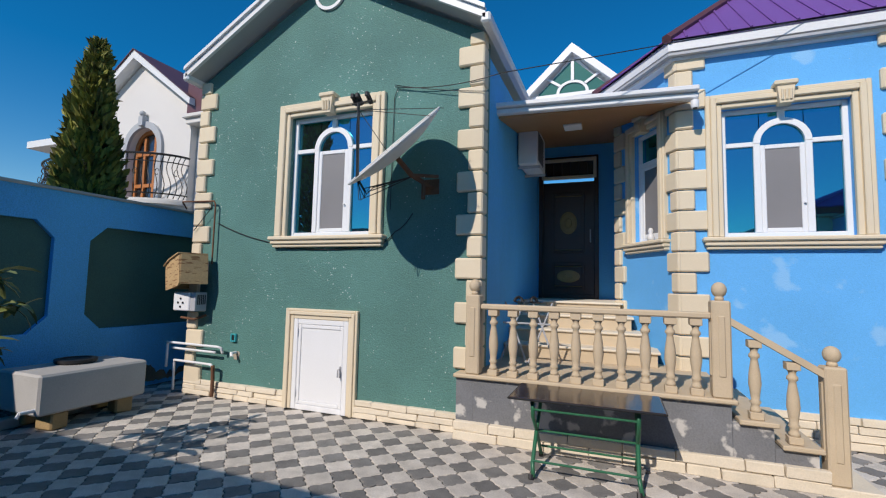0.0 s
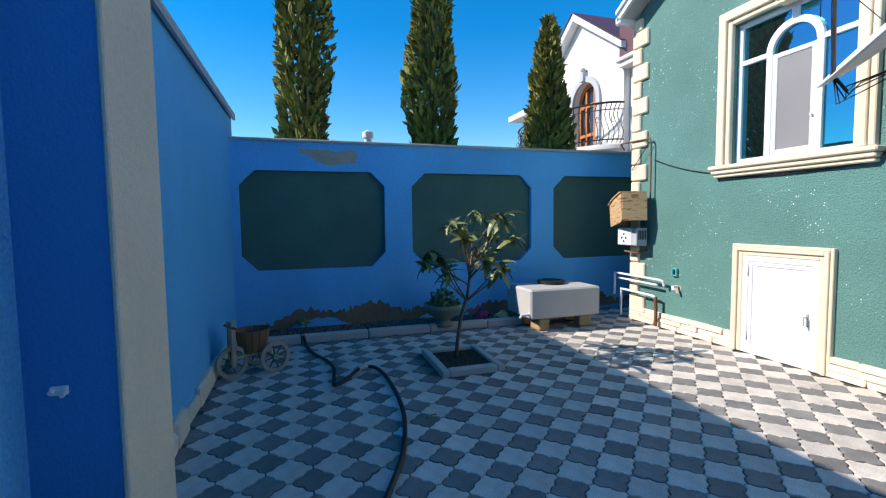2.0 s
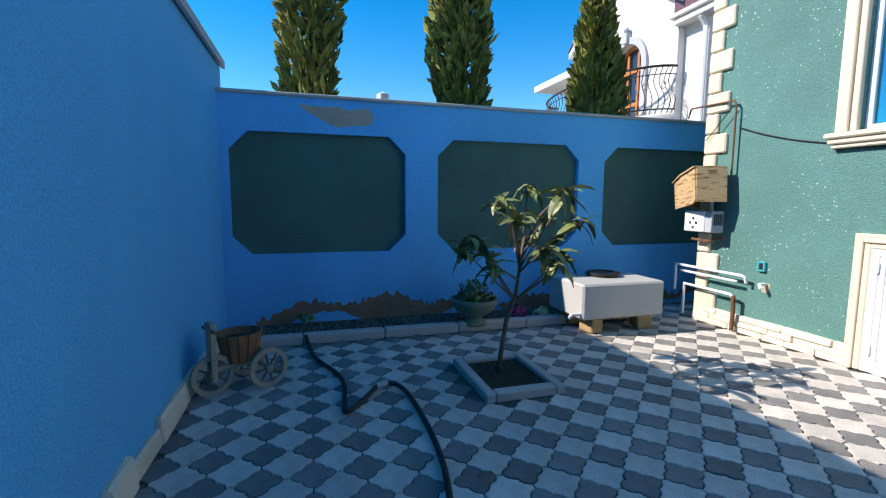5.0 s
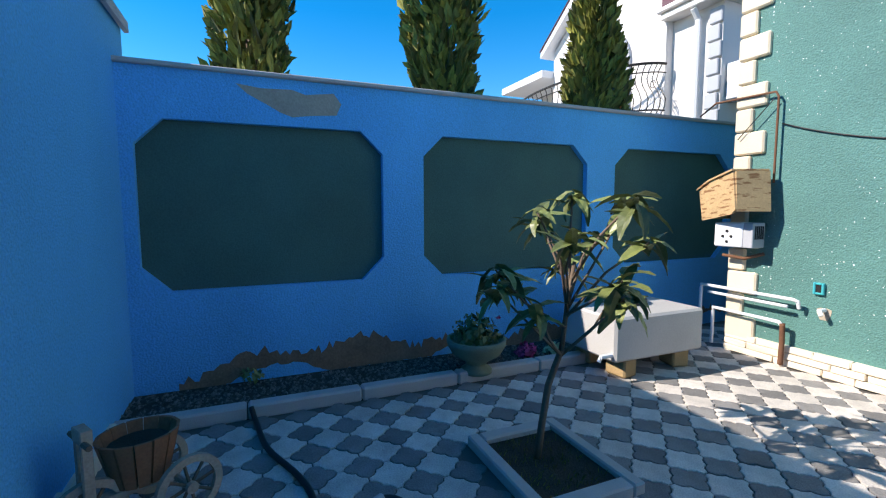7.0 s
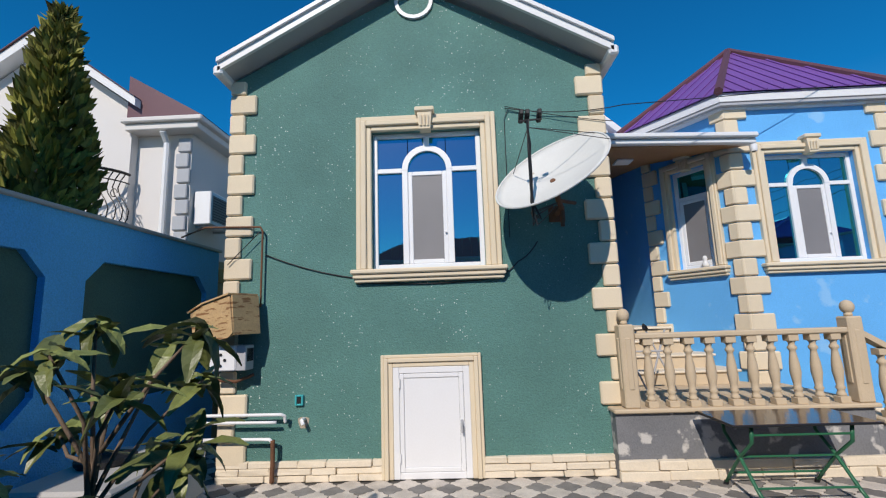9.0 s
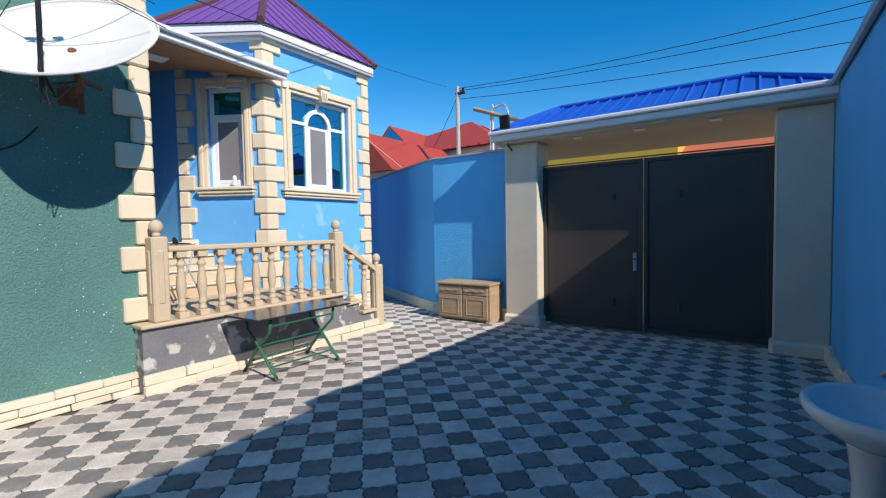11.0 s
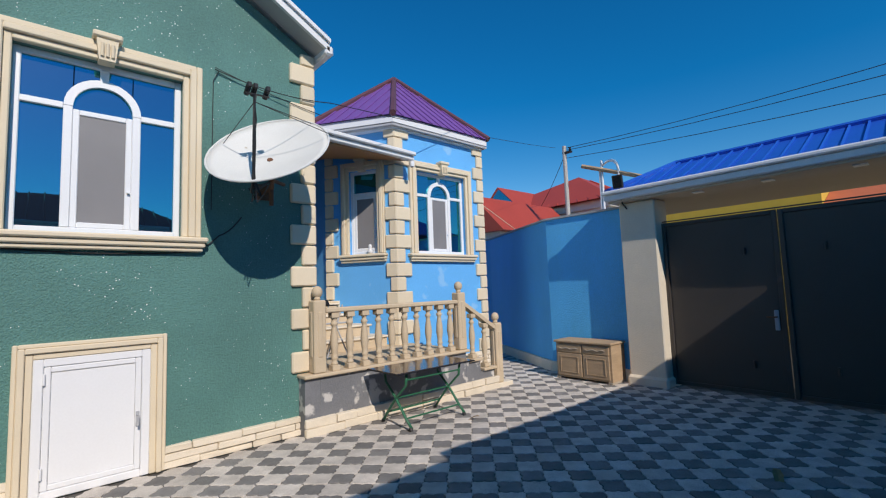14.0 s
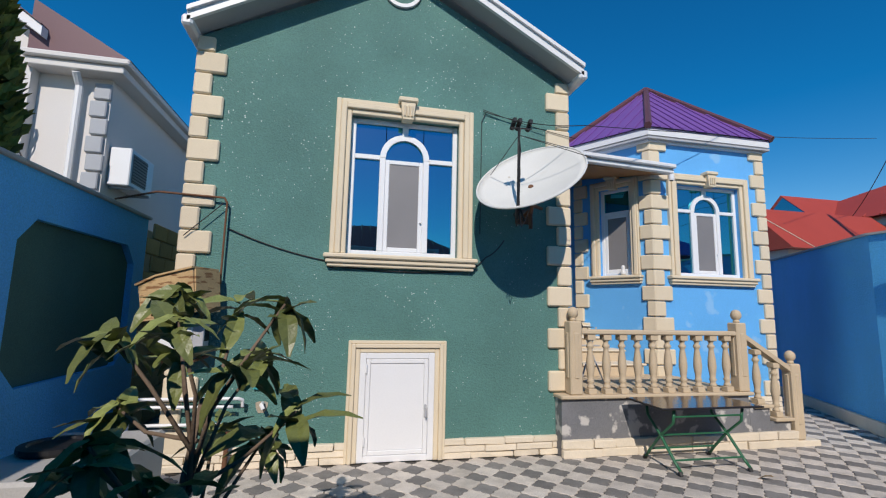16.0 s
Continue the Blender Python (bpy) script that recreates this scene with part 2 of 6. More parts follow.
def tube(bm, pts, r, n=8, r1=None):
    """A round bar along points, thinning to r1."""
    pts = [Vector(p) for p in pts]
    rings = []
    ref = Vector((0.13, 0.31, 0.94))
    for i, p in enumerate(pts):
        d = (pts[min(i + 1, len(pts) - 1)] - pts[max(i - 1, 0)]).normalized()
        if abs(d.dot(ref)) > 0.97:
            ref = Vector((1, 0.1, 0))
        u = d.cross(ref).normalized()
        w = d.cross(u)
        q = r if r1 is None else r + (r1 - r) * i / (len(pts) - 1)
        rings.append([bm.verts.new(p + (u * math.cos(2 * math.pi * k / n) + w * math.sin(2 * math.pi * k / n)) * q) for k in range(n)])
    for a, b in zip(rings, rings[1:]):
        for k in range(n):
            bm.faces.new((a[k], a[(k + 1) % n], b[(k + 1) % n], b[k]))
    bm.faces.new(rings[0])
    bm.faces.new(rings[-1][::-1])
    return bm


def lathe(bm, prof, n=14, m=None):
    """A turned shape from (radius, height) pairs."""
    rings, made = [], []
    for r, z in prof:
        rings.append([bm.verts.new((r * math.cos(2 * math.pi * k / n), r * math.sin(2 * math.pi * k / n), z)) for k in range(n)])
        made += rings[-1]
    for a, b in zip(rings, rings[1:]):
        for k in range(n):
            bm.faces.new((a[k], a[(k + 1) % n], b[(k + 1) % n], b[k]))
    bm.faces.new(rings[0])
    bm.faces.new(rings[-1][::-1])
    if m is not None:
        bmesh.ops.transform(bm, matrix=m, verts=made)
    return bm


def wall_y(bm, x0, x1, z0, z1, y0, y1, holes=()):
    """A wall along x with rectangular holes (hx0, hx1, hz0, hz1)."""
    xs = sorted({x0, x1, *[h[0] for h in holes], *[h[1] for h in holes]})
    zs = sorted({z0, z1, *[h[2] for h in holes], *[h[3] for h in holes]})
    for a, b in zip(xs, xs[1:]):
        for c, d in zip(zs, zs[1:]):
            if not any(h[0] <= a and b <= h[1] and h[2] <= c and d <= h[3] for h in holes):
                box(bm, a, y0, c, b, y1, d)
    bmesh.ops.remove_doubles(bm, verts=bm.verts, dist=0.0005)
    seen = {}
    for f in bm.faces:
        seen.setdefault(tuple(round(c, 3) for c in f.calc_center_median()), []).append(f)
    bmesh.ops.delete(bm, geom=[f for fs in seen.values() if len(fs) > 1 for f in fs], context="FACES")
    return bm


def frame_bm(x0, x1, z0, z1, w, y0, y1, sides="lrtb"):
    bm = B()
    if "l" in sides: box(bm, x0, y0, z0, x0 + w, y1, z1, 0.006)
    if "r" in sides: box(bm, x1 - w, y0, z0, x1, y1, z1, 0.006)
    if "t" in sides: box(bm, x0 + w, y0 + 0.001, z1 - w, x1 - w, y1, z1, 0.006)
    if "b" in sides: box(bm, x0 + w, y0 + 0.001, z0, x1 - w, y1, z0 + w, 0.006)
    return bm


# ---- ground ----
bm = B()
box(bm, -900, -900, -0.5, 900, 900, -0.06)
structure("ground", bm, M_LAND, "dry bare earth plain reaching the horizon", "ground")
bm = B()
prism(bm, [(-5.36, -0.8), (3.2, -0.8), (3.2, 3.3), (3.1, 4.4), (4.6, 7.2), (4.6, 9.0), (-5.95, 9.0), (-5.95, 4.05), (-5.36, 4.05)], -0.2, -0.012, "z")
pavement = structure("pavement", bm, M_SANDJOINT, "courtyard paved with grey and charcoal interlocking tiles", "pavement")

# ---- boundary walls ----
WX, PANELS = -5.93, [(-0.65, 1.14), (1.51, 3.32), (3.69, 5.50)]
WTOP = 2.405


def west_wall():
    bm = B()
    cuts = [-0.80, 1.33, 3.54, 5.75]
    z0, z1, c = 0.80, 2.05, 0.185
    for (a, b), (A, Z) in zip(PANELS, zip(cuts, cuts[1:])):
        o = [(a + c, z0), (b - c, z0), (b, z0 + c), (b, z1 - c), (b - c, z1), (a + c, z1), (a, z1 - c), (a, z0 + c)]
        e = [(a + c, -0.1), (b - c, -0.1), (Z, z0 + c), (Z, z1 - c), (b - c, WTOP), (a + c, WTOP), (A, z1 - c), (A, z0 + c)]
        k = {1: (Z, -0.1), 3: (Z, WTOP), 5: (A, WTOP), 7: (A, -0.1)}
        vo = [bm.verts.new((WX, *p)) for p in o]
        vb = [bm.verts.new((WX - 0.07, *p)) for p in o]
        ve = [bm.verts.new((WX, *p)) for p in e]
        for i in range(8):
            j = (i + 1) % 8
            mid = [bm.verts.new((WX, *k[i]))] if i in k else []
            bm.faces.new([vo[i], vo[j], ve[j], *mid, ve[i]])
            bm.faces.new([vo[j], vo[i], vb[i], vb[j]])
    bmesh.ops.remove_doubles(bm, verts=bm.verts, dist=0.001)
    w = structure("wall_west", bm, M_BLUE, "blue plastered boundary wall with recessed octagonal panels", "wall")
    bm = B()
    box(bm, WX - 0.25, -1.0, -0.1, WX - 0.075, 5.75, WTOP)
    box(bm, WX - 0.07, 5.75, -0.1, WX, 5.752, WTOP)
    part("wall_core", bm, M_BLUE, w)
    for a, b in PANELS:
        o = [(a + c, z0), (b - c, z0), (b, z0 + c), (b, z1 - c), (b - c, z1), (a + c, z1), (a, z1 - c), (a, z0 + c)]
        part("panel", prism(B(), o, WX - 0.072, WX - 0.062, "x"), M_DGREEN, w, "dark green recessed panel")
    bm = B()
    box(bm, WX - 0.28, -1.0, WTOP, WX + 0.035, 5.77, WTOP + 0.035, 0.008)
    part("coping", bm, M_KERB, w, "thin grey coping")
    # flaked paint and crumbled damp render
    rng = random.Random(4)
    pts = [(0.02, 2.47), (0.20, 2.45), (0.42, 2.46), (0.52, 2.43), (0.74, 2.46), (0.80, 2.38), (0.76, 2.29), (0.55, 2.27), (0.42, 2.25), (0.33, 2.28), (0.22, 2.34), (0.10, 2.40)]
    part("bare_patch", prism(B(), [(py, pz - 0.13) for py, pz in pts], WX - 0.004, WX + 0.003, "x"), M_PLASTER_BARE, w, "bare grey cement where paint flaked off")
    bm = B()
    y, h = -0.45, 0.2
    rows = []
    while y < 5.6:
        h = 0.22 + 0.07 * math.sin(y * 2.1) + 0.05 * math.sin(y * 7.3 + 1) + rng.uniform(-0.04, 0.04)
        lo = 0.04 + 0.12 * max(0, math.sin(y * 3.7 + 0.6)) + rng.uniform(-0.015, 0.015)
        rows.append([bm.verts.new((WX + 0.004, y, z)) for z in (min(lo, h - 0.02), h)])
        y += rng.uniform(0.02, 0.05)
    for a, c2 in zip(rows, rows[1:]):
        bm.faces.new((a[0], c2[0], c2[1], a[1]))
    part("crumbled_patch", bm, M_ROT, w, "damp crumbled render at the foot")
    # rough block wall going on behind
    bm = B()
    box(bm, WX - 0.22, 5.76, -0.1, WX - 0.03, 8.6, 2.30)
    w2 = structure("wall_block", bm, M_PLASTER_BARE, "unplastered limestone block boundary wall", "wall")
    bmk = B(); box(bmk, 0, 0, 0, 0.03, 0.38, 0.185, 0.008)
    me = mesh_of(bmk, "block", M_BRICKB)
    for r in range(12):
        for cidx in range(7):
            ob = new("block", me)
            ob.parent = w2
            ob.location = (WX - 0.032, 5.77 + cidx * 0.4 + (0.2 if r % 2 else 0), 0.02 + r * 0.2)


west_wall()

bm = B()
box(bm, -6.2, -1.0, -0.1, -1.645, -0.735, 2.72)
wall_sw = structure("wall_south_a", bm, M_BLUE, "tall blue plastered boundary wall with streaky paint", "wall")
bm = B()
box(bm, -1.30, -0.85, -0.1, 3.4, -0.56, 2.69)
wall_se = structure("wall_south_b", bm, M_BLUE, "blue plastered boundary wall running to the gate", "wall")
for w, x0, x1, y, z in ((wall_sw, -6.2, -1.645, -0.735, 2.72), (wall_se, -1.30, 3.4, -0.56, 2.69)):
    bm = B()
    box(bm, x0, y - 0.28, z, x1, y + 0.05, z + 0.05, 0.008)
    box(bm, x0, y + 0.02, z - 0.03, x1, y + 0.05, z)
    part("coping", bm, M_SOFFIT, w, "grey metal coping")
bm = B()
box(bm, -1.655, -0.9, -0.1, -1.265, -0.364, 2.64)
# the sides carry their shade in this darker blue
pil = structure("pillar", bm, M_SHADEBLUE, "wall pillar with shade-darkened blue sides and a cream face", "pillar")
bm = B()
box(bm, -1.66, -0.364, 0.0, -1.26, -0.350, 2.64, 0.004)
part("pillar_face", bm, M_PILLAR, pil, "cream plaster face")
bm = B()
box(bm, -1.266, -0.505, 0.995, -1.254, -0.467, 1.018, 0.003)
tube(bm, [(-1.256, -0.474, 1.002), (-1.242, -0.474, 0.998)], 0.006)
tube(bm, [(-1.256, -0.498, 1.01), (-1.243, -0.498, 1.006)], 0.006)
tagged(part("wall_bracket", bm, M_WHITE), "small white plastic bracket screwed to the pillar", "bracket")

# ---- green gabled house ----
GY, GX0, GX1, EZ, APX, APZ = 4.47, -5.12, -1.275, 4.04, -3.18, 5.09


def ledge_stones(parent, x0, x1, y, z0, z1, face="y", seed=1):
    """Rows of split-faced stone strips at a wall's foot."""
    rng = random.Random(seed)
    rows = max(1, round((z1 - z0) / 0.075))
    hgt = (z1 - z0) / rows
    for r in range(rows):
        x = x0
        while x < x1 - 0.02:
            ln = min(rng.uniform(0.22, 0.48), x1 - x)
            d = rng.uniform(0.03, 0.055)
            bm = B()
            if face == "y":
                box(bm, x, y - d, z0 + r * hgt, x + ln - 0.006, y + 0.01, z0 + (r + 1) * hgt - 0.006, 0.006)
            else:
                box(bm, y - 0.01, x, z0 + r * hgt, y + d, x + ln - 0.006, z0 + (r + 1) * hgt - 0.006, 0.006)
            for v in bm.verts:
                v.co += Vector((rng.uniform(-1, 1), rng.uniform(-1, 1), rng.uniform(-1, 1))) * 0.004
            part("stone", bm, M_STONE, parent)
            x += ln


def quoins(parent, place, z0, z1, flip=1, wide=0.245, thin=0.125, back=0.13, step=0.22):
    """Alternating long and short corner blocks; place is the corner's pose, x along the wall."""
    mes = []
    for wdt in (wide, thin):
        bm = B()
        box(bm, -0.035 if flip > 0 else -wdt, -0.04, 0.006, wdt if flip > 0 else 0.035, back, step - 0.006, 0.014)
        mes.append(mesh_of(bm, "quoin", M_CREAM))
    z, i = z0, 0
    while z < z1 - 0.1:
        ob = new("quoin", mes[i % 2])
        ob.parent = parent
        ob.matrix_basis = place @ Matrix.Translation((0, 0, z))
        if z + step > z1:
            ob.scale.z = (z1 - z) / step
        z += step
        i += 1


WIN = (-3.655, -2.525, 1.96, 3.40)
HATCH = (-3.465, -2.735, 0.03, 1.01)
bm = wall_y(B(), GX0, GX1, -0.1, EZ, GY, GY + 0.3, [WIN, HATCH])
house = structure("wall_green", bm, M_GREEN, "green rough-plastered gable wall with glittering specks", "wall")
bm = prism(B(), [(GX0, EZ), (GX1, EZ), (GX1, EZ + 0.02), (APX, APZ - 0.03), (GX0, EZ + 0.02)], GY, GY + 0.3)
part("gable", bm, M_GREEN, house)
bm = B()
box(bm, GX1 - 0.3, GY + 0.302, -0.1, GX1, 8.6, EZ - 0.12)
structure("wall_green_side", bm, M_BLUE, "blue plastered side wall of the gabled house", "wall")
bm = B()
box(bm, GX0, GY + 0.302, -0.1, GX0 + 0.3, 8.6, EZ - 0.12)
structure("wall_green_west", bm, M_GREEN, "plastered far side wall of the gabled house", "wall")
ledge_stones(house, GX0 - 0.03, HATCH[0] - 0.10, GY, 0.0, 0.19, seed=2)
ledge_stones(house, HATCH[1] + 0.10, GX1 - 0.16, GY, 0.0, 0.19, seed=3)
quoins(house, pose(GX0, GY, 0), 0.14, EZ, 1)
quoins(house, pose(GX1, GY, 0), 0.61, EZ, -1)


def gable_roof():
    hw, lo, hi = 1.985, 4.04, 5.175
    roof = structure("roof_green_house", prism(B(), [(APX, hi + 0.09), (APX - hw, lo + 0.09), (APX - hw, lo + 0.02), (APX, hi + 0.02), (APX + hw, lo + 0.02), (APX + hw, lo + 0.09)], 4.24, 8.6), M_ROOFW, "white-edged pitched roof with wide eaves", "roof")
    for s in (-1, 1):
        x = APX + s * (hw + 0.02)
        bm = prism(B(), [(APX, hi + 0.10), (x, lo + 0.10), (x, lo - 0.01), (APX, hi - 0.01)], 4.20, 4.238)
        prism(bm, [(APX, hi + 0.12), (x, lo + 0.12), (x, lo + 0.075), (APX, hi + 0.075)], 4.17, 4.199)
        part("bargeboard", bm, M_ROOFW, roof, "white metal bargeboard")
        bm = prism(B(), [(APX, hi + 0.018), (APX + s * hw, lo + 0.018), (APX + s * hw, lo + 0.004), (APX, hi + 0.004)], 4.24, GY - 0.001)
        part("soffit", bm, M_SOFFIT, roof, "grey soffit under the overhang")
        bm = B()
        box(bm, x - 0.05, 4.20, lo - 0.05, x + 0.05, 8.6, lo + 0.06, 0.02)
        part("gutter", bm, M_ROOFW, roof, "white square gutter")
    bm = B()
    for k in range(24):
        a, b = 2 * math.pi * k / 24, 2 * math.pi * (k + 1) / 24
        prism(bm, [(APX + r * math.cos(t), 4.885 + r * math.sin(t)) for r, t in ((0.17, a), (0.21, a), (0.21, b), (0.17, b))], GY - 0.03, GY + 0.002)
    part("round_vent_ring", bm, M_ROOFW, roof, "round white moulding in the gable")
    bm = prism(B(), [(APX + 0.165 * math.cos(k * math.pi / 10), 4.885 + 0.165 * math.sin(k * math.pi / 10)) for k in range(20)], GY - 0.012, GY - 0.002)
    part("round_vent", bm, M_GREEN, roof)


gable_roof()


def window(name, at, rz, W, H, label, wide=0.155, arch=True, sill=0.05):
    """A white arched window with cream moulding; x along the wall, front towards -y."""
    w = tagged(thing(name, label, "window", at, rz), kind="structure")
    T = wide
    for k, (o, d, y) in enumerate(((0.0, 0.05, -0.045), (0.05, 0.055, -0.075), (0.105, T - 0.105, -0.055))):
        a = o
        bm = B()
        i0, i1 = -a - d, W + a + d
        box(bm, i0, y, -0.0, -a, 0.01, H + a + d, 0.008)
        box(bm, W + a, y, -0.0, i1, 0.01, H + a + d, 0.008)
        box(bm, -a, y, H + a, W + a, 0.01, H + a + d, 0.008)
        part("moulding", bm, M_TRIM, w, "cream moulded surround" if k == 0 else "")
    bm = B()
    box(bm, -T - sill, -0.11, -0.05, W + T + sill, 0.02, -0.004, 0.012)
    box(bm, -T - sill * 0.6, -0.085, -0.095, W + T + sill * 0.6, 0.02, -0.052, 0.010)
    box(bm, -T - sill * 0.3, -0.06, -0.13, W + T + sill * 0.3, 0.02, -0.097, 0.008)
    part("window_sill", bm, M_TRIM, w, "stepped cream sill")
    bm = B()
    cx = W / 2
    prism(bm, [(cx - 0.055, H - 0.03), (cx + 0.055, H - 0.03), (cx + 0.075, H + T), (cx - 0.075, H + T)], -0.12, 0.0)
    box(bm, cx - 0.10, -0.14, H + T, cx + 0.10, 0.0, H + T + 0.05, 0.01)
    for s in (-0.035, 0, 0.035):
        tube(bm, [(cx + s, -0.125, H + 0.0), (cx + s, -0.135, H + T - 0.05)], 0.013, 6)
    part("keystone", bm, M_TRIM, w, "carved cream keystone")
    f = 0.05
    y0, y1 = 0.05, 0.11
    bm = frame_bm(0, W, 0, H, f, y0, y1)
    if arch:
        m0, m1, tz, mw = W * 0.27, W * 0.73, H * 0.70, 0.06
        box(bm, f, y0 + 0.002, tz, m0, y1, tz + 0.05, 0.005)
        box(bm, m1, y0 + 0.002, tz, W - f, y1, tz + 0.05, 0.005)
        box(bm, m0, y0 - 0.001, f, m0 + mw, y1, tz + 0.03, 0.005)
        box(bm, m1 - mw, y0 - 0.001, f, m1, y1, tz + 0.03, 0.005)
        R = (m1 - m0) / 2
        for k in range(16):
            a, b = math.pi * k / 16, math.pi * (k + 1) / 16
            prism(bm, [(cx + r * math.cos(t), tz + 0.03 + r * math.sin(t)) for r, t in ((R - mw, a), (R, a), (R, b), (R - mw, b))], y0 - 0.003, y1)
        box(bm, cx - 0.03, y0, tz + R, cx + 0.03, y1, H - f + 0.002, 0.004)
        part("window_frame", bm, M_WHITE, w, "white plastic frame with an arched top light")
        s = frame_bm(m0 + mw, m1 - mw, f, tz + 0.01, 0.045, y0 + 0.008, y1)
        sash = part("sash", s, M_WHITE, w, "white opening sash")
        for hz in (0.22, 0.25):
            bm = B(); box(bm, m1 - mw - 0.03, y0 - 0.02, H * hz, m1 - mw - 0.012, y0 + 0.006, H * hz + 0.012)
        part("window_handle", bm, M_WHITE, sash)
        bm = B(); box(bm, m0 + mw + 0.045, y0 + 0.02, f + 0.045, m1 - mw - 0.045, y0 + 0.026, tz - 0.035)
        part("insect_screen", bm, M_SCREEN, sash, "grey insect screen")
        panes = [(f, m0, f, tz), (m1, W - f, f, tz), (f, m0 + mw, tz + 0.05, H - f), (m1 - mw, W - f, tz + 0.05, H - f), (m0 + mw, m1 - mw, tz + 0.01, H - f)]
    else:
        tz = H * 0.70
        box(bm, f, y0 + 0.002, tz, W - f, y1, tz + 0.05, 0.005)
        part("window_frame", bm, M_WHITE, w, "white plastic frame with a top light")
        sash = part("sash", frame_bm(f, W - f, f, tz, 0.05, y0 + 0.008, y1), M_WHITE, w)
        bm = B(); box(bm, f + 0.05, y0 + 0.02, f + 0.05, W - f - 0.05, y0 + 0.026, tz - 0.05)
        part("insect_screen", bm, M_SCREEN, sash, "grey insect screen")
        panes = [(f, W - f, tz + 0.05, H - f)]
    for a, b, c, d in panes:
        bm = B(); box(bm, a - 0.004, y0 + 0.03, c - 0.004, b + 0.004, y0 + 0.038, d + 0.004)
        part("pane", bm, M_GLASS, w, "blue mirror-coated pane")
    return w


window("window_1", (WIN[0], GY, WIN[2]), 0, WIN[1] - WIN[0], WIN[3] - WIN[2], "white arched window with blue glass and cream surround")
# dark rooms behind the openings
bm = B(); box(bm, GX0 + 0.302, 8.4, 0, GX1 - 0.302, 8.6, EZ - 0.15)
structure("wall_green_back", bm, M_GREEN, "plain back wall of the gabled house", "wall")


def hatch():
    h = tagged(thing("door_1", "low white cellar door with cream moulded surround", "door", (HATCH[0], GY, 0)), kind="structure")
    W, H = HATCH[1] - HATCH[0], HATCH[3]
    for o, d, y in ((0.0, 0.045, -0.04), (0.045, 0.04, -0.06), (0.085, 0.03, -0.045)):
        bm = B()
        box(bm, -o - d, y, 0, -o, 0.01, H + o + d, 0.006)
        box(bm, W + o, y, 0, W + o + d, 0.01, H + o + d, 0.006)
        box(bm, -o, y, H + o, W + o, 0.01, H + o + d, 0.006)
        part("moulding", bm, M_TRIM, h, "cream moulded surround")
    part("door_frame", frame_bm(0, W, 0.0, H, 0.06, -0.035, 0.05), M_WHITE, h)
    bm = frame_bm(0.062, W - 0.062, 0.062, H - 0.062, 0.042, -0.03, 0.04)
    leaf = part("door_leaf", bm, M_WHITE, h, "white plastic leaf")
    bm = B(); box(bm, 0.106, -0.018, 0.106, W - 0.106, 0.03, H - 0.106)
    part("door_panel", bm, M_WHITE, leaf)
    bm = B(); box(bm, W - 0.098, -0.043, 0.40, W - 0.074, -0.028, 0.52, 0.004)
    tube(bm, [(W - 0.086, -0.04, 0.49), (W - 0.086, -0.08, 0.49), (W - 0.086, -0.08, 0.41)], 0.008)
    part("door_handle", bm, M_SOFFIT, leaf, "silver lever handle")
    for z in (0.15, 0.82):
        bm = B(); tube(bm, [(0.062, -0.042, z), (0.062, -0.042, z + 0.08)], 0.010)
        part("hinge", bm, M_WHITE, leaf)


hatch()

# ---- light blue bay ----
CA, CB, CC, BZ = Vector((0.02, 6.60, 0)), Vector((0.63, 5.56, 0)), Vector((2.58, 5.56, 0)), 3.97
BW = (1.04, 2.135, 1.99, 3.35)
bm = wall_y(B(), CB.x, CC.x, -0.1, BZ, CB.y, CB.y + 0.25, [BW])
bay = structure("wall_bay", bm, M_LBLUE, "light blue rough-plastered bay wall", "wall")
side = CB - CA
SL, SA = side.length, math.degrees(math.atan2(side.y, side.x))
bm = wall_y(B(), 0, SL, -0.1, BZ, 0, 0.25, [(0.40, 0.90, 2.00, 3.35)])
bmesh.ops.transform(bm, matrix=pose(CA.x, CA.y, 0, 0, 0, SA), verts=bm.verts)
bay_side = structure("wall_bay_side", bm, M_LBLUE, "light blue slanted bay wall", "wall")
bm = B(); box(bm, 2.33, 5.812, -0.1, 2.58, 9.0, BZ)
structure("wall_bay_east", bm, M_LBLUE, "light blue plastered side wall", "wall")
bm = B(); box(bm, 0.02, 6.60, -0.1, 0.25, 8.2, BZ)
structure("wall_recess", bm, M_LBLUE, "light blue wall beside the entrance", "wall")
DY = 8.0
bm = wall_y(B(), GX1, 0.02, -0.1, 4.2, DY, DY + 0.25, [(-1.25, -0.27, 1.25, 3.67)])
structure("wall_entrance", bm, M_BLUE, "shaded blue entrance wall", "wall")
window("window_2", (BW[0], CB.y, BW[2]), 0, BW[1] - BW[0], BW[3] - BW[2], "white arched bay window with blue glass and cream surround", 0.15)
p = pose(CA.x, CA.y, 0, 0, 0, SA) @ Vector((0.40, 0, 2.00))
window("window_3", p, SA, 0.50, 1.35, "narrow white bay window with cream surround", 0.13, arch=False, sill=0.03)
quoins(bay, pose(CB.x, CB.y, 0), 0.30, BZ, 1, 0.27, 0.15)
quoins(bay_side, pose(CB.x, CB.y, 0, 0, 0, SA), 0.30, BZ, -1, 0.17, 0.10, 0.05)
quoins(bay, pose(CC.x, CC.y, 0), 0.30, BZ, -1, 0.22, 0.12)
quoins(bay_side, pose(CA.x, CA.y, 0, 0, 0, SA), 0.63, BZ, 1, 0.20, 0.11, 0.05)
ledge_stones(bay, 0.90, 2.62, CB.y, 0.0, 0.30, seed=5)


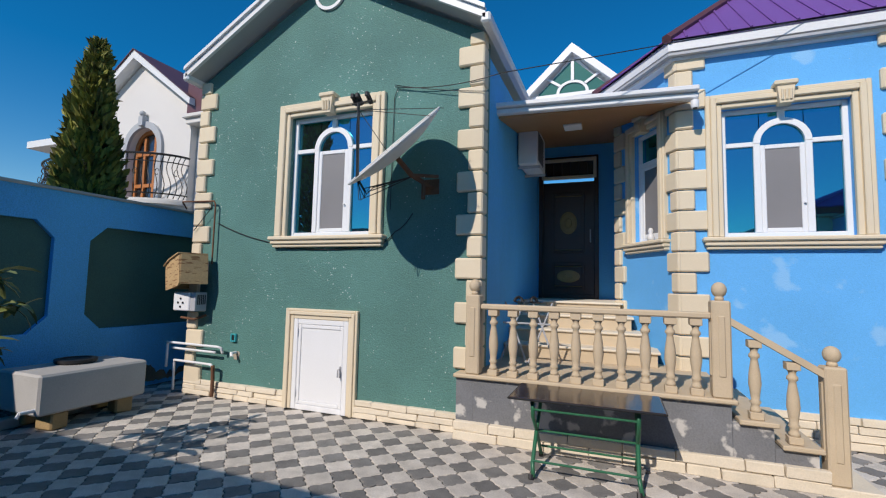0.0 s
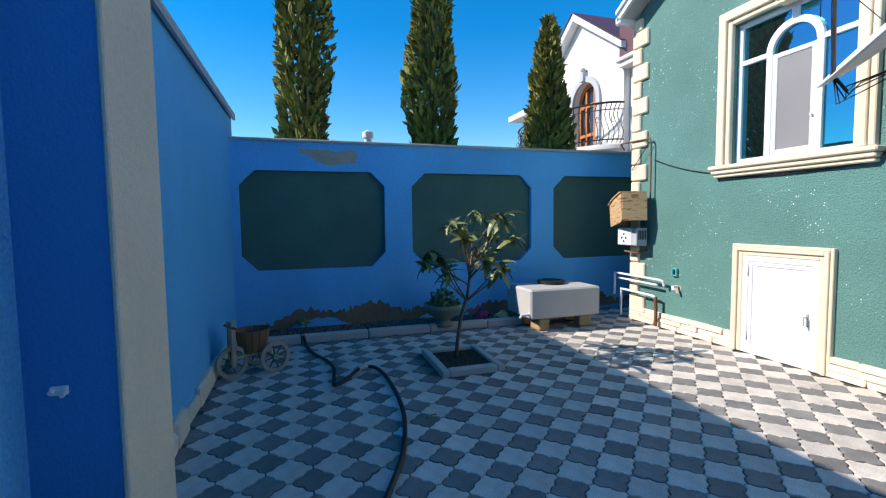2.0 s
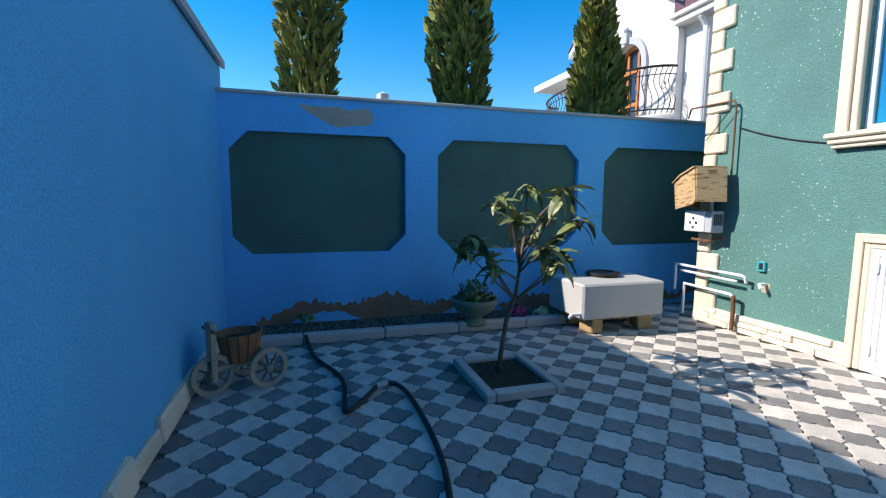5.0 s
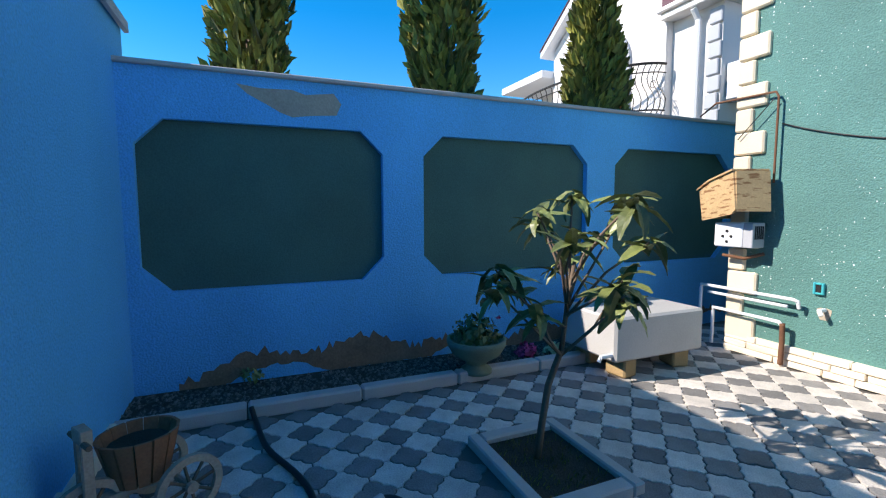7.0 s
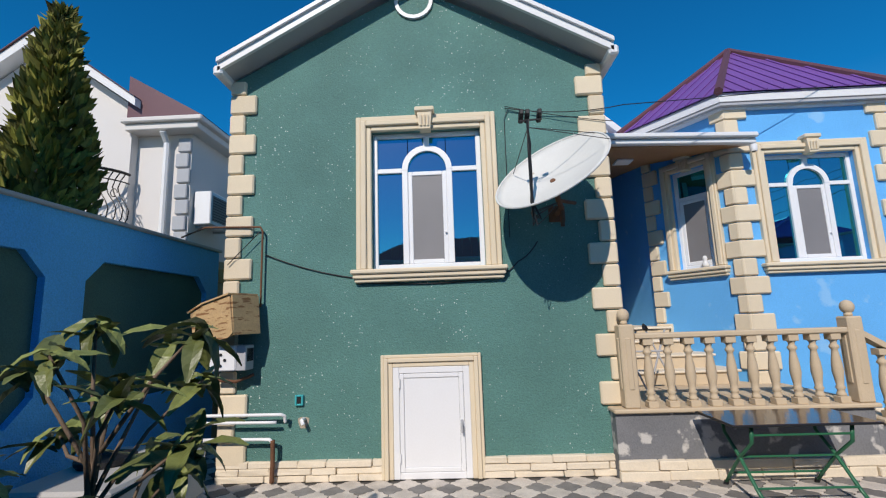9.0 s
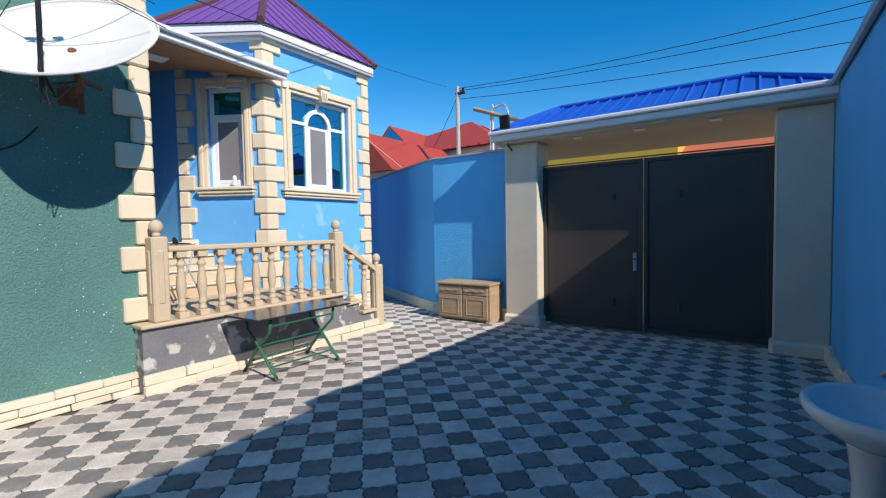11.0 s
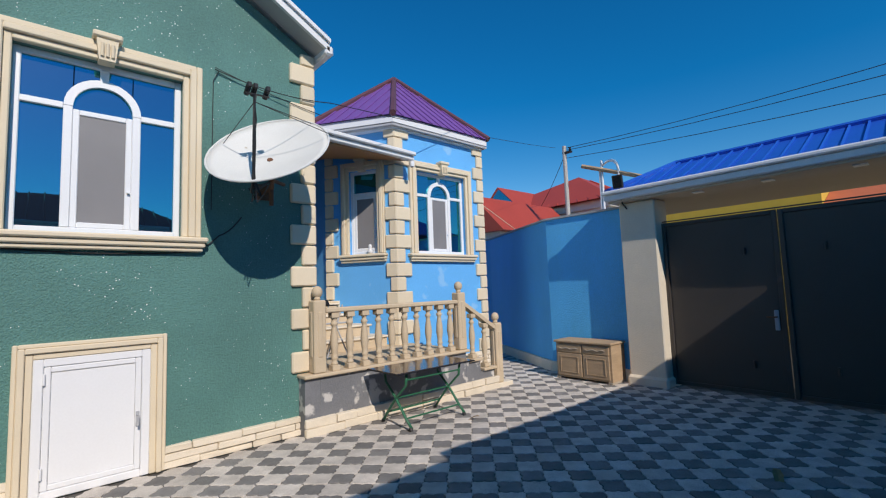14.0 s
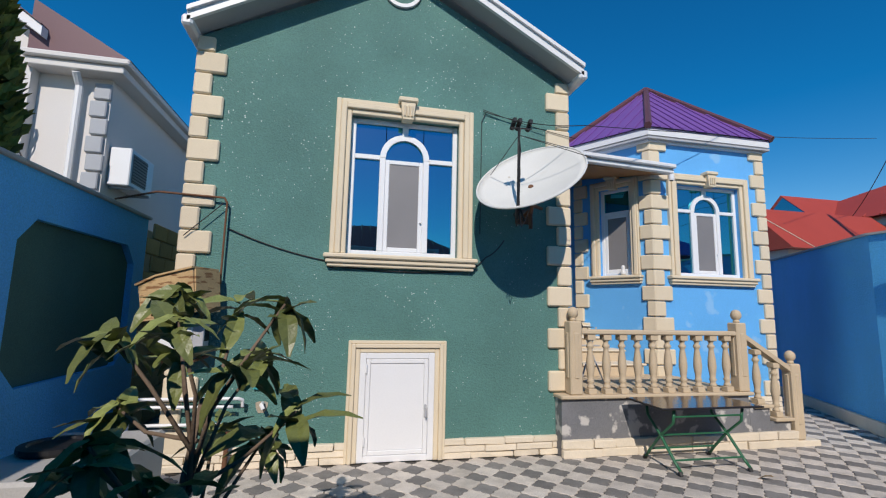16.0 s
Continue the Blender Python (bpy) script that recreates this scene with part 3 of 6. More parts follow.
def bay_roof():
    e = [(-0.25, 6.66), (0.54, 5.44), (2.66, 5.44), (2.66, 9.2), (-0.25, 9.2)]
    ap, apz = (1.90, 7.25), 5.76
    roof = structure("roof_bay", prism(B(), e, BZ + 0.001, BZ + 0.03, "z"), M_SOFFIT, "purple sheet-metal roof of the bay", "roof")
    for o, z0, z1 in ((0.0, BZ + 0.05, BZ + 0.16), (-0.06, BZ - 0.03, BZ + 0.05)):
        bm = B()
        q = [(-0.25 - o, 6.66), (0.54 - o * 0.6, 5.44 - o), (2.66 + o, 5.44 - o), (2.66 + o, 9.2), (-0.25 - o, 9.2)]
        prism(bm, q, z0, z1, "z")
        part("cornice", bm, M_ROOFW, roof, "white gutter cornice")
    z = BZ + 0.165
    e = [(-0.28, 6.66), (0.52, 5.41), (2.69, 5.41), (2.69, 9.2)]
    ridge = Vector((*ap, apz))
    for k, (a, b) in enumerate(zip(e, e[1:])):
        a, b = Vector((*a, z)), Vector((*b, z))
        bm = B()
        nrm = (b - a).cross(ridge - a).normalized() * 0.03
        vs = [bm.verts.new(v) for v in (a, b, ridge)]
        vt = [bm.verts.new(v - nrm) for v in (a, b, ridge)]
        bm.faces.new(vs); bm.faces.new(vt[::-1])
        n = int((b - a).length / 0.19)
        along = (b - a) / n
        for i in range(1, n):
            s = a + along * i
            t = i / n
            d0 = (ridge - a).dot(along.normalized()) / (b - a).length
            k2 = t / d0 if t < d0 else (1 - t) / (1 - d0)
            up = (ridge - a) - along.normalized() * (ridge - a).dot(along.normalized())
            tube(bm, [s + nrm * 0.3, s + up * k2 * 0.98 + nrm * 0.3], 0.013, 4)
        part("sheet", bm, M_PURPLE, roof, "ribbed purple metal sheet")
    for a in e[:3]:
        bm = B(); tube(bm, [Vector((*a, z + 0.01)), ridge + Vector((0, 0, 0.02))], 0.055, 6)
        part("hip_cap", bm, M_MAROON, roof, "brown hip capping")
    bm = B()
    prism(bm, [(-0.25, 6.66), (2.69, 6.9), (2.69, 9.2), (-0.25, 9.2)], z, z + 0.04, "z")
    part("roof_back", bm, M_PURPLE, roof)


bay_roof()

# ---- entrance: steps, door, canopy ----
bm = B()
box(bm, GX1 + 0.003, 4.322, -0.1, 0.82, 6.0, 0.56)
porch = structure("porch", bm, M_GREY, "raised porch with worn grey render and stone foot", "porch")
bm = B(); box(bm, -1.46, 4.275, 0.562, 0.86, 6.0, 0.60, 0.01)
part("slab", bm, M_SAND, porch, "sandstone slab")
bm = B(); box(bm, -1.44, 4.322, -0.1, GX1 + 0.002, 4.465, 0.56)
part("porch_end", bm, M_GREY, porch)
ledge_stones(porch, -1.45, 1.42, 4.318, 0.0, 0.17, seed=6)
for i in range(4):
    bm = B()
    box(bm, GX1 + 0.003, 5.55 + i * 0.28, 0.602 + i * 0.162, 0.40 - i * 0.12, 6.9, 0.602 + (i + 1) * 0.162 - 0.03)
    st = part("step", bm, M_SAND, porch)
    bm = B()
    box(bm, GX1 + 0.003, 5.52 + i * 0.28, 0.602 + (i + 1) * 0.162 - 0.028, 0.43 - i * 0.12, 6.9 if i < 3 else 7.995, 0.602 + (i + 1) * 0.162, 0.008)
    part("tread", bm, M_STONE, st, "pale stone tread")
bm = B(); box(bm, GX1 + 0.003, 6.9, 0.6, 0.017, 7.995, 1.215)
part("landing", bm, M_SAND, porch)
for i in range(2):
    bm = B(); box(bm, 0.822 + i * 0.27, 4.322, -0.1, 1.09 + i * 0.27, 5.55, 0.42 - i * 0.15)
    st = part("stair", bm, M_GREY, porch)
    bm = B(); box(bm, 0.862 + i * 0.27, 4.28, 0.422 - i * 0.15, 1.12 + i * 0.27, 5.55, 0.46 - i * 0.15, 0.008)
    part("tread", bm, M_SAND, st)
bm = B(); box(bm, 1.365, 4.28, -0.1, 1.72, 5.5, 0.06, 0.008)
part("stair", bm, M_STONE, porch)


def balustrade():
    b = thing("balustrade", "sandstone porch balustrade with turned balusters and ball finials", "balustrade", (-0.105, 4.36, 0.60))
    b.scale.z = 1.13
    prof = [(0.034, 0.05), (0.034, 0.07), (0.026, 0.08), (0.026, 0.10), (0.036, 0.115), (0.026, 0.13), (0.030, 0.17), (0.040, 0.24), (0.036, 0.31), (0.024, 0.39), (0.022, 0.41), (0.034, 0.425), (0.034, 0.44), (0.022, 0.455), (0.024, 0.475), (0.036, 0.49)]
    prof = [(r * 1.12, z) for r, z in prof]
    bm = lathe(B(), prof, 12)
    box(bm, -0.045, -0.045, 0, 0.045, 0.045, 0.05, 0.004)
    box(bm, -0.045, -0.045, 0.488, 0.045, 0.045, 0.54, 0.004)
    me = mesh_of(bm, "baluster", M_SAND, False)
    for f in me.polygons:
        f.use_smooth = len(f.vertices) == 4 and abs(f.normal.z) < 0.9 and f.area < 0.002
    for i in range(10):
        ob = new("baluster", me)
        ob.parent, ob.location = b, (-0.985 + i * 0.1865, 0, 0)
    bm = B(); box(bm, -1.10, -0.06, 0.54, 0.80, 0.06, 0.585, 0.01)
    part("hand_rail", bm, M_SAND, b)

    def post(x, z, h):
        bm = B()
        box(bm, x - 0.068, -0.068, z, x + 0.068, 0.068, z + h, 0.012)
        box(bm, x - 0.03, -0.076, z + 0.14, x + 0.03, 0.076, z + h - 0.10, 0.012)
        box(bm, x - 0.076, -0.03, z + 0.14, x + 0.076, 0.03, z + h - 0.10, 0.012)
        p = part("post", bm, M_SAND, b)
        bm = lathe(B(), [(0.03, 0), (0.035, 0.015), (0.03, 0.025)] + [(max(0.056 * math.sin(t), 0.004), 0.075 - 0.056 * math.cos(t)) for t in (0.5, 0.8, 1.1, 1.4, 1.7, 2.0, 2.3, 2.6, 2.9, 3.1)], 16, Matrix.Translation((x, 0, z + h)))
        part("ball_finial", bm, M_SAND, p, "", True)

    post(-1.175, 0, 0.66)
    post(0.865, 0, 0.67)
    post(1.575, -0.475, 0.74)
    for k, x in enumerate((1.09, 1.33)):
        ob = new("baluster", me)
        ob.parent, ob.location = b, (x, 0, -0.122 - 0.132 * k)
        ob.scale.z = 0.98
    bm = prism(B(), [(0.93, 0.555), (0.93, 0.505), (1.51, 0.19), (1.51, 0.24)], -0.055, 0.055)
    part("hand_rail", bm, M_SAND, b, "sloping stair rail")


balustrade()


def entrance_door():
    d = tagged(thing("door_2", "dark carved metal entrance door with gilded panels", "door", (-1.25, DY, 1.25)), kind="structure")
    W, H = 0.98, 2.42
    part("door_frame", frame_bm(0, W, 0, H, 0.07, -0.03, 0.1), M_BROWN, d)
    bm = B(); box(bm, 0.07, 0.02, 0.0, W - 0.07, 0.08, 1.98, 0.004)
    leaf = part("door_leaf", bm, M_BROWN, d)
    for z0, z1 in ((0.75, 1.80), (0.14, 0.60)):
        part("panel_moulding", frame_bm(0.22, W - 0.22, z0, z1, 0.05, -0.005, 0.02), M_BROWN, leaf)
        bm = lathe(B(), [(0.19, 0), (0.19, 0.012), (0.15, 0.02), (0.15, 0.012), (0.08, 0.012), (0.07, 0.026), (0.01, 0.03)], 24, pose(W / 2, 0.02, (z0 + z1) / 2, 90) @ Matrix.Diagonal((0.75 if z0 > 0.5 else 1.0, 1.0 if z0 > 0.5 else 0.55, 1, 1)))
        part("rosette", bm, M_GOLD, leaf, "worn gilded rosette")
        part("gilt_band", frame_bm(0.25, W - 0.25, z0 + 0.06, z1 - 0.06, 0.012, -0.002, 0.018), M_GOLD, leaf)
    bm = B(); tube(bm, [(W - 0.13, 0.02, 0.95), (W - 0.13, -0.04, 0.95), (W - 0.13, -0.04, 1.15), (W - 0.13, 0.02, 1.15)], 0.012)
    part("door_handle", bm, M_SOFFIT, leaf, "silver pull handle")
    part("transom_frame", frame_bm(0.05, W - 0.03, 2.03, 2.38, 0.05, -0.05, 0.02), M_TRIM, d, "cream transom frame")
    bm = B(); box(bm, 0.1, 0.0, 2.08, W - 0.08, 0.01, 2.33)
    tr = part("transom_pane", bm, M_DKGLASS, d)
    for k in range(6):
        x = 0.1 + k * 0.14
        bm = B(); box(bm, x, -0.03, 2.085, x + 0.012, -0.012, 2.325)
        part("transom_bar", bm, M_IRON, tr)


entrance_door()
bm = prism(B(), [(-1.27, 5.15), (0.80, 5.33), (0.63, 5.50), (0.01, 6.55), (0.01, 7.99), (-1.27, 7.99)], 0.0, 0.04, "z")
for v in bm.verts:
    v.co.z += 3.37 + 0.17 * (v.co.y - 5.15)
canopy = structure("canopy", bm, M_WOODSOF, "porch canopy with timber soffit and white gutter", "canopy")
ang = math.degrees(math.atan2(0.18, 2.07))
bm = B()
box(bm, -0.03, -0.05, 3.40, 2.06, 0.06, 3.46, 0.01, pose(-1.26, 5.13, 0, 0, 0, ang))
box(bm, -0.03, -0.10, 3.462, 2.06, 0.04, 3.52, 0.012, pose(-1.26, 5.13, 0, 0, 0, ang))
part("gutter", bm, M_ROOFW, canopy, "white canopy gutter")
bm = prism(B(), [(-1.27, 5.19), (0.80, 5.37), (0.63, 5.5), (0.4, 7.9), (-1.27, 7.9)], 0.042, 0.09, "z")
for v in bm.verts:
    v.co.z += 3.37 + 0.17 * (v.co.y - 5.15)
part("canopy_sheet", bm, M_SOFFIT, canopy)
bm = B(); box(bm, -0.62, 5.9, 3.47, -0.40, 6.1, 3.495, 0.004)
tagged(part("ceiling_light", bm, M_WHITE), "small flat white light on the canopy soffit", "light")


def dormer():
    d = structure("dormer", prism(B(), [(-1.40, 4.55), (0.25, 4.55), (-0.60, 5.72)], DY + 0.02, DY + 0.08), M_ROOFW, "white gabled dormer with green fan window", "dormer")
    for s, x in ((-1, -1.52), (1, 0.36)):
        bm = prism(B(), [(-0.60, 5.90), (x, 4.80), (x, 4.62), (-0.60, 5.70)], DY - 0.12, DY + 1.0)
        part("bargeboard", bm, M_ROOFW, d)
    pane = part("pane", prism(B(), [(-1.22, 4.86), (0.04, 4.86), (-0.60, 5.60)], DY + 0.005, DY + 0.018), material("green_tinted_glass", (0.05, 0.16, 0.13), 0.12, 0.1, 2, 40, 0.0), d, "green tinted fan glass")
    bm = B()
    box(bm, -1.30, DY - 0.02, 4.78, 0.12, DY + 0.004, 4.86)
    for k in range(14):
        a, b = math.pi * k / 14, math.pi * (k + 1) / 14
        prism(bm, [(-0.60 + r * math.cos(t), 4.86 + r * math.sin(t)) for r, t in ((0.22, a), (0.27, a), (0.27, b), (0.22, b))], DY - 0.02, DY + 0.004)
    for t in (40, 90, 140):
        box(bm, 0.26, -0.012, -0.025, 0.72 if t == 90 else 0.62, 0.012, 0.025, 0, pose(-0.60, DY - 0.008, 4.86, 0, -t, 0))
    part("glazing_bars", bm, M_ROOFW, d)
    for ob in [d, *d.children]:
        ob.data.transform(Matrix.Translation((-0.09, 0, 0.8645)) @ Matrix.Diagonal((1, 1, 0.81, 1)))


dormer()

# ---- gate and east walls ----
bm = prism(B(), [(2.93, 3.0), (2.93, 4.42), (4.35, 7.0), (4.9, 9.0), (5.1, 9.0), (4.56, 6.94), (3.14, 4.36), (3.14, 3.0)], -0.1, 2.50, "z")
we = structure("wall_east", bm, M_BLUE, "sunlit blue plastered boundary wall with an angled turn", "wall")
bm = prism(B(), [(2.90, 3.0), (2.90, 4.43), (4.32, 7.01), (4.87, 9.0), (5.12, 9.0), (4.58, 6.93), (3.16, 4.35), (3.16, 3.0)], 2.502, 2.53, "z")
part("coping", bm, M_KERB, we)
bm = prism(B(), [(2.885, 3.05), (2.885, 4.44), (4.31, 7.03), (4.86, 9.0), (4.93, 9.0), (4.38, 6.99), (2.95, 4.41), (2.95, 3.05)], -0.1, 0.16, "z")
part("stone_foot", bm, M_STONE, we, "rough cream foot")
for k, (y0, y1) in enumerate(((2.53, 3.03), (-0.56, -0.09))):
    bm = B(); box(bm, 2.76, y0, -0.1, 3.16, y1, 2.54, 0.015)
    gp = structure("gate_pillar_%d" % (k + 1), bm, M_PILLAR, "cream plastered gate pillar with rough stone foot", "pillar")
    bm = B(); box(bm, 2.72, y0 - 0.03, -0.05, 3.18, y1 + 0.03, 0.13, 0.03)
    part("stone_foot", bm, M_STONE, gp)


def gate():
    g = tagged(thing("gate", "closed dark brown steel double gate with two leaves", "gate", (2.98, 0, 0)), kind="structure")
    g.scale.z = 0.97
    for a, b in ((1.225, 2.53), (-0.09, 1.215)):
        bm = B(); box(bm, 0.0, a, 0.03, 0.012, b, 2.25)
        leaf = part("gate_leaf", bm, M_GATE, g)
        bm = B()
        for y in (a, b - 0.05):
            box(bm, -0.03, y, 0.03, 0.0, y + 0.05, 2.27, 0.004)
        for z in (0.03, 2.22):
            box(bm, -0.024, a + 0.05, z, 0.0, b - 0.05, z + 0.05, 0.004)
        part("leaf_frame", bm, M_GATE, leaf)
        for z in (0.35, 1.75):
            bm = B(); tube(bm, [(-0.035, a + (0.35 if a > 0 else 0.9), z), (-0.035, a + (0.35 if a > 0 else 0.9), z + 0.09)], 0.014)
            part("hinge", bm, M_GATE, leaf)
    bm = B(); box(bm, -0.05, 1.29, 0.82, -0.03, 1.335, 1.06, 0.006)
    lk = part("lock_plate", bm, M_SOFFIT, g, "silver lock plate")
    bm = B(); tube(bm, [(-0.05, 1.31, 0.98), (-0.09, 1.31, 0.98), (-0.09, 1.40, 0.98)], 0.010)
    part("lock_handle", bm, M_RUST, lk)
    bm = B(); box(bm, -0.012, -0.09, 2.285, 0.012, 2.53, 2.30)
    part("top_bar", bm, M_GATE, g)


gate()


def gate_roof():
    r = structure("roof_gate", prism(B(), [(2.64, -0.62), (2.64, 3.12), (4.6, 3.12), (4.6, -0.62)], 2.545, 2.575, "z"), material("cream_soffit", (0.50, 0.42, 0.33), 0.6, 0.06, 2, 50, 0.1), "blue ribbed metal roof over the gate", "roof")
    bm = B()
    box(bm, 2.58, -0.66, 2.577, 2.66, 3.16, 2.66, 0.012)
    box(bm, 2.54, -0.68, 2.662, 2.68, 3.18, 2.715, 0.014)
    part("gutter", bm, M_ROOFW, r, "grey-white gutter")
    A, Bq, C, D = Vector((2.62, -0.64, 2.70)), Vector((2.62, 3.14, 2.70)), Vector((3.62, 2.52, 3.15)), Vector((3.62, 0.12, 3.15))
    E, F = Vector((4.62, -0.64, 2.70)), Vector((4.62, 3.14, 2.70))
    for k, q in enumerate(((A, Bq, C, D), (Bq, F, C), (E, A, D), (F, E, D, C))):
        bm = B()
        bm.faces.new([bm.verts.new(v) for v in q])
        bm.faces.new([bm.verts.new(v - Vector((0, 0, 0.02))) for v in q][::-1])
        if k == 0:
            n = 22
            for i in range(1, n):
                t = i / n
                s = A.lerp(Bq, t)
                if s.y < D.y:
                    f = (s.y - A.y) / (D.y - A.y)
                elif s.y > C.y:
                    f = (Bq.y - s.y) / (Bq.y - C.y)
                else:
                    f = 1
                tube(bm, [s + Vector((0, 0, 0.012)), s + Vector((1.0 * f, 0, 0.45 * f + 0.012))], 0.017, 4)
        part("sheet", bm, M_BROOF, r, "blue ribbed metal sheet")
    for a, b in ((C, D), (A, D), (Bq, C)):
        bm = B(); tube(bm, [a + Vector((0, 0, 0.02)), b + Vector((0, 0, 0.02))], 0.035, 6)
        part("ridge_cap", bm, M_BROOF, r)
    for y in (0.45, 1.25, 2.0):
        bm = B(); box(bm, 2.80, y - 0.06, 2.53, 2.92, y + 0.06, 2.543, 0.003)
        tagged(part("soffit_light", bm, M_WHITE), "small square white light in the gate soffit", "light")


gate_roof()

# ---- courtyard things ----
def dish():
    c = Vector((-1.96, 3.88, 2.73))
    d = thing("satellite_dish", "large white offset satellite dish with rust spots on a wall arm", "satellite dish", c)
    n = Vector((-0.485, -0.527, 0.70)).normalized()
    q = n.to_track_quat("Z", "Y").to_matrix().to_4x4()
    R, rings, seg = 0.53, 8, 40
    bm = B()
    prev = None
    layers = []
    for off in (0.0, -0.012):
        ringv = [[bm.verts.new(q @ Vector((0, 0, -0.10 + off)))]]
        for i in range(1, rings + 1):
            r = R * i / rings
            ringv.append([bm.verts.new(q @ Vector((r * math.cos(2 * math.pi * k / seg), r * 1.06 * math.sin(2 * math.pi * k / seg), -0.10 + off + 0.10 * (r / R) ** 2))) for k in range(seg)])
        for k in range(seg):
            bm.faces.new((ringv[0][0], ringv[1][k], ringv[1][(k + 1) % seg]))
        for a, b in zip(ringv[1:], ringv[2:]):
            for k in range(seg):
                bm.faces.new((a[k], a[(k + 1) % seg], b[(k + 1) % seg], b[k]))
        layers.append(ringv[-1])
    for k in range(seg):
        bm.faces.new((layers[0][k], layers[0][(k + 1) % seg], layers[1][(k + 1) % seg], layers[1][k]))
    part("reflector", bm, M_DISH, d, "white reflector with rust spots", True)
    bm = B()
    tube(bm, [q @ Vector((R * math.cos(2 * math.pi * k / seg), R * 1.06 * math.sin(2 * math.pi * k / seg), 0.0)) for k in range(seg + 1)], 0.009, 6)
    part("rim", bm, M_DISH, d)
    lnb = Vector((-0.22, -0.28, 0.33))
    low = Vector((-0.22, -0.25, -0.36))
    bm = B()
    tube(bm, [low + Vector((0.02, 0.1, -0.1)), low, lnb], 0.011, 6)
    part("feed_arm", bm, M_IRON, d, "black feed arm")
    for s, l in ((0.55, 0.18), (-0.45, 0.12), (0.3, 0.5)):
        bm = B(); tube(bm, [q @ Vector((s, l, 0.0 if abs(s) > .4 else -0.03)), lnb - Vector((0, 0, 0.06))], 0.0035, 5)
        part("stay_wire", bm, M_IRON, d)
    for i, x in enumerate((-0.05, 0.0, 0.10)):
        bm = B()
        o = lnb + Vector((x, 0.0, 0.02))
        tube(bm, [o + Vector((0, -0.02, 0.04)), o + Vector((0, 0.05, -0.01))], 0.022, 8)
        box(bm, o.x - 0.018, o.y - 0.045, o.z + 0.02, o.x + 0.018, o.y - 0.005, o.z + 0.065, 0.006)
        part("receiver", bm, M_BLACK, d, "black receiver head")
    bm = B()
    tube(bm, [lnb + Vector((-0.07, 0, 0)), lnb + Vector((0.12, 0, 0.01))], 0.008, 6)
    part("receiver_bar", bm, M_IRON, d)
    bm = B()
    tube(bm, [(0.02, 0.02, -0.10), (0.10, 0.20, -0.24), (0.16, 0.36, -0.28), (0.16, 0.60, -0.28)], 0.026, 8)
    tube(bm, [(0.16, 0.36, -0.28), (0.16, 0.36, -0.45)], 0.02, 8)
    tube(bm, [(0.10, 0.2, -0.24), (0.30, 0.40, -0.22)], 0.018, 8)
    part("mount", bm, M_RUST, d, "rusty mounting arm")
    bm = B(); box(bm, 0.08, 0.575, -0.36, 0.24, 0.59, -0.20, 0.004)
    part("wall_plate", bm, M_RUST, d)
    rng = random.Random(3)
    for i in range(5):
        p = [lnb.lerp(low, t) + Vector((rng.uniform(-0.015, 0.015), -0.012, 0)) for t in (0, 0.3, 0.6, 1.0)]
        p += [low + Vector((rng.uniform(-0.06, 0.08), rng.uniform(-0.02, 0.1), rng.uniform(-0.2, -0.1))), low + Vector((rng.uniform(0, 0.14), 0.12, rng.uniform(-0.14, -0.05))), Vector((0.1, 0.22, -0.25))]
        bm = B(); tube(bm, p, 0.0045, 5)
        part("cable", bm, M_BLACK, d, "black coaxial cable")


dish()


def cable(name, pts, r, label, mat=None, sag=0.0, parent=None):
    out = []
    pts = [Vector(p) for p in pts]
    for a, b in zip(pts, pts[1:]):
        for k in range(8):
            t = k / 8
            out.append(a.lerp(b, t) - Vector((0, 0, sag * 4 * t * (1 - t))))
    out.append(pts[-1])
    ob = part(name, tube(B(), out, r, 6), mat or M_BLACK, parent, "", True)
    return tagged(ob, label, "cable") if parent is None else ob


cable("wall_cable", [(-4.740, 4.455, 2.150), (-3.840, 4.460, 1.885), (-3.760, 4.455, 1.830)], 0.006, "black cable pinned to the green wall", sag=0.03)
cable("wall_cable", [(-3.760, 4.455, 1.835), (-2.460, 4.455, 1.830), (-2.210, 4.455, 1.990), (-2.010, 4.455, 2.180)], 0.006, "black cable hanging below the window sill", sag=0.03)
cable("wall_cable", [(-2.280, 4.455, 2.230), (-2.270, 4.455, 3.480), (-2.220, 4.450, 3.590)], 0.004, "thin cable beside the window surround")
cable("overhead_wire", [(-2.260, 4.440, 3.590), (-1.060, 4.410, 3.550), (8.6, 7.86, 5.72)], 0.005, "thin wire from the house to the utility pole", sag=0.06)
cable("overhead_wire", [(-2.260, 4.440, 3.610), (-1.180, 4.410, 3.380)], 0.004, "thin wire along the green wall", sag=0.02)


cable("guy_wire", [(2.62, 5.60, 2.95), (3.58, 5.60, 2.535)], 0.007, "thin pale wire from the bay corner to the wall", M_TRIM)


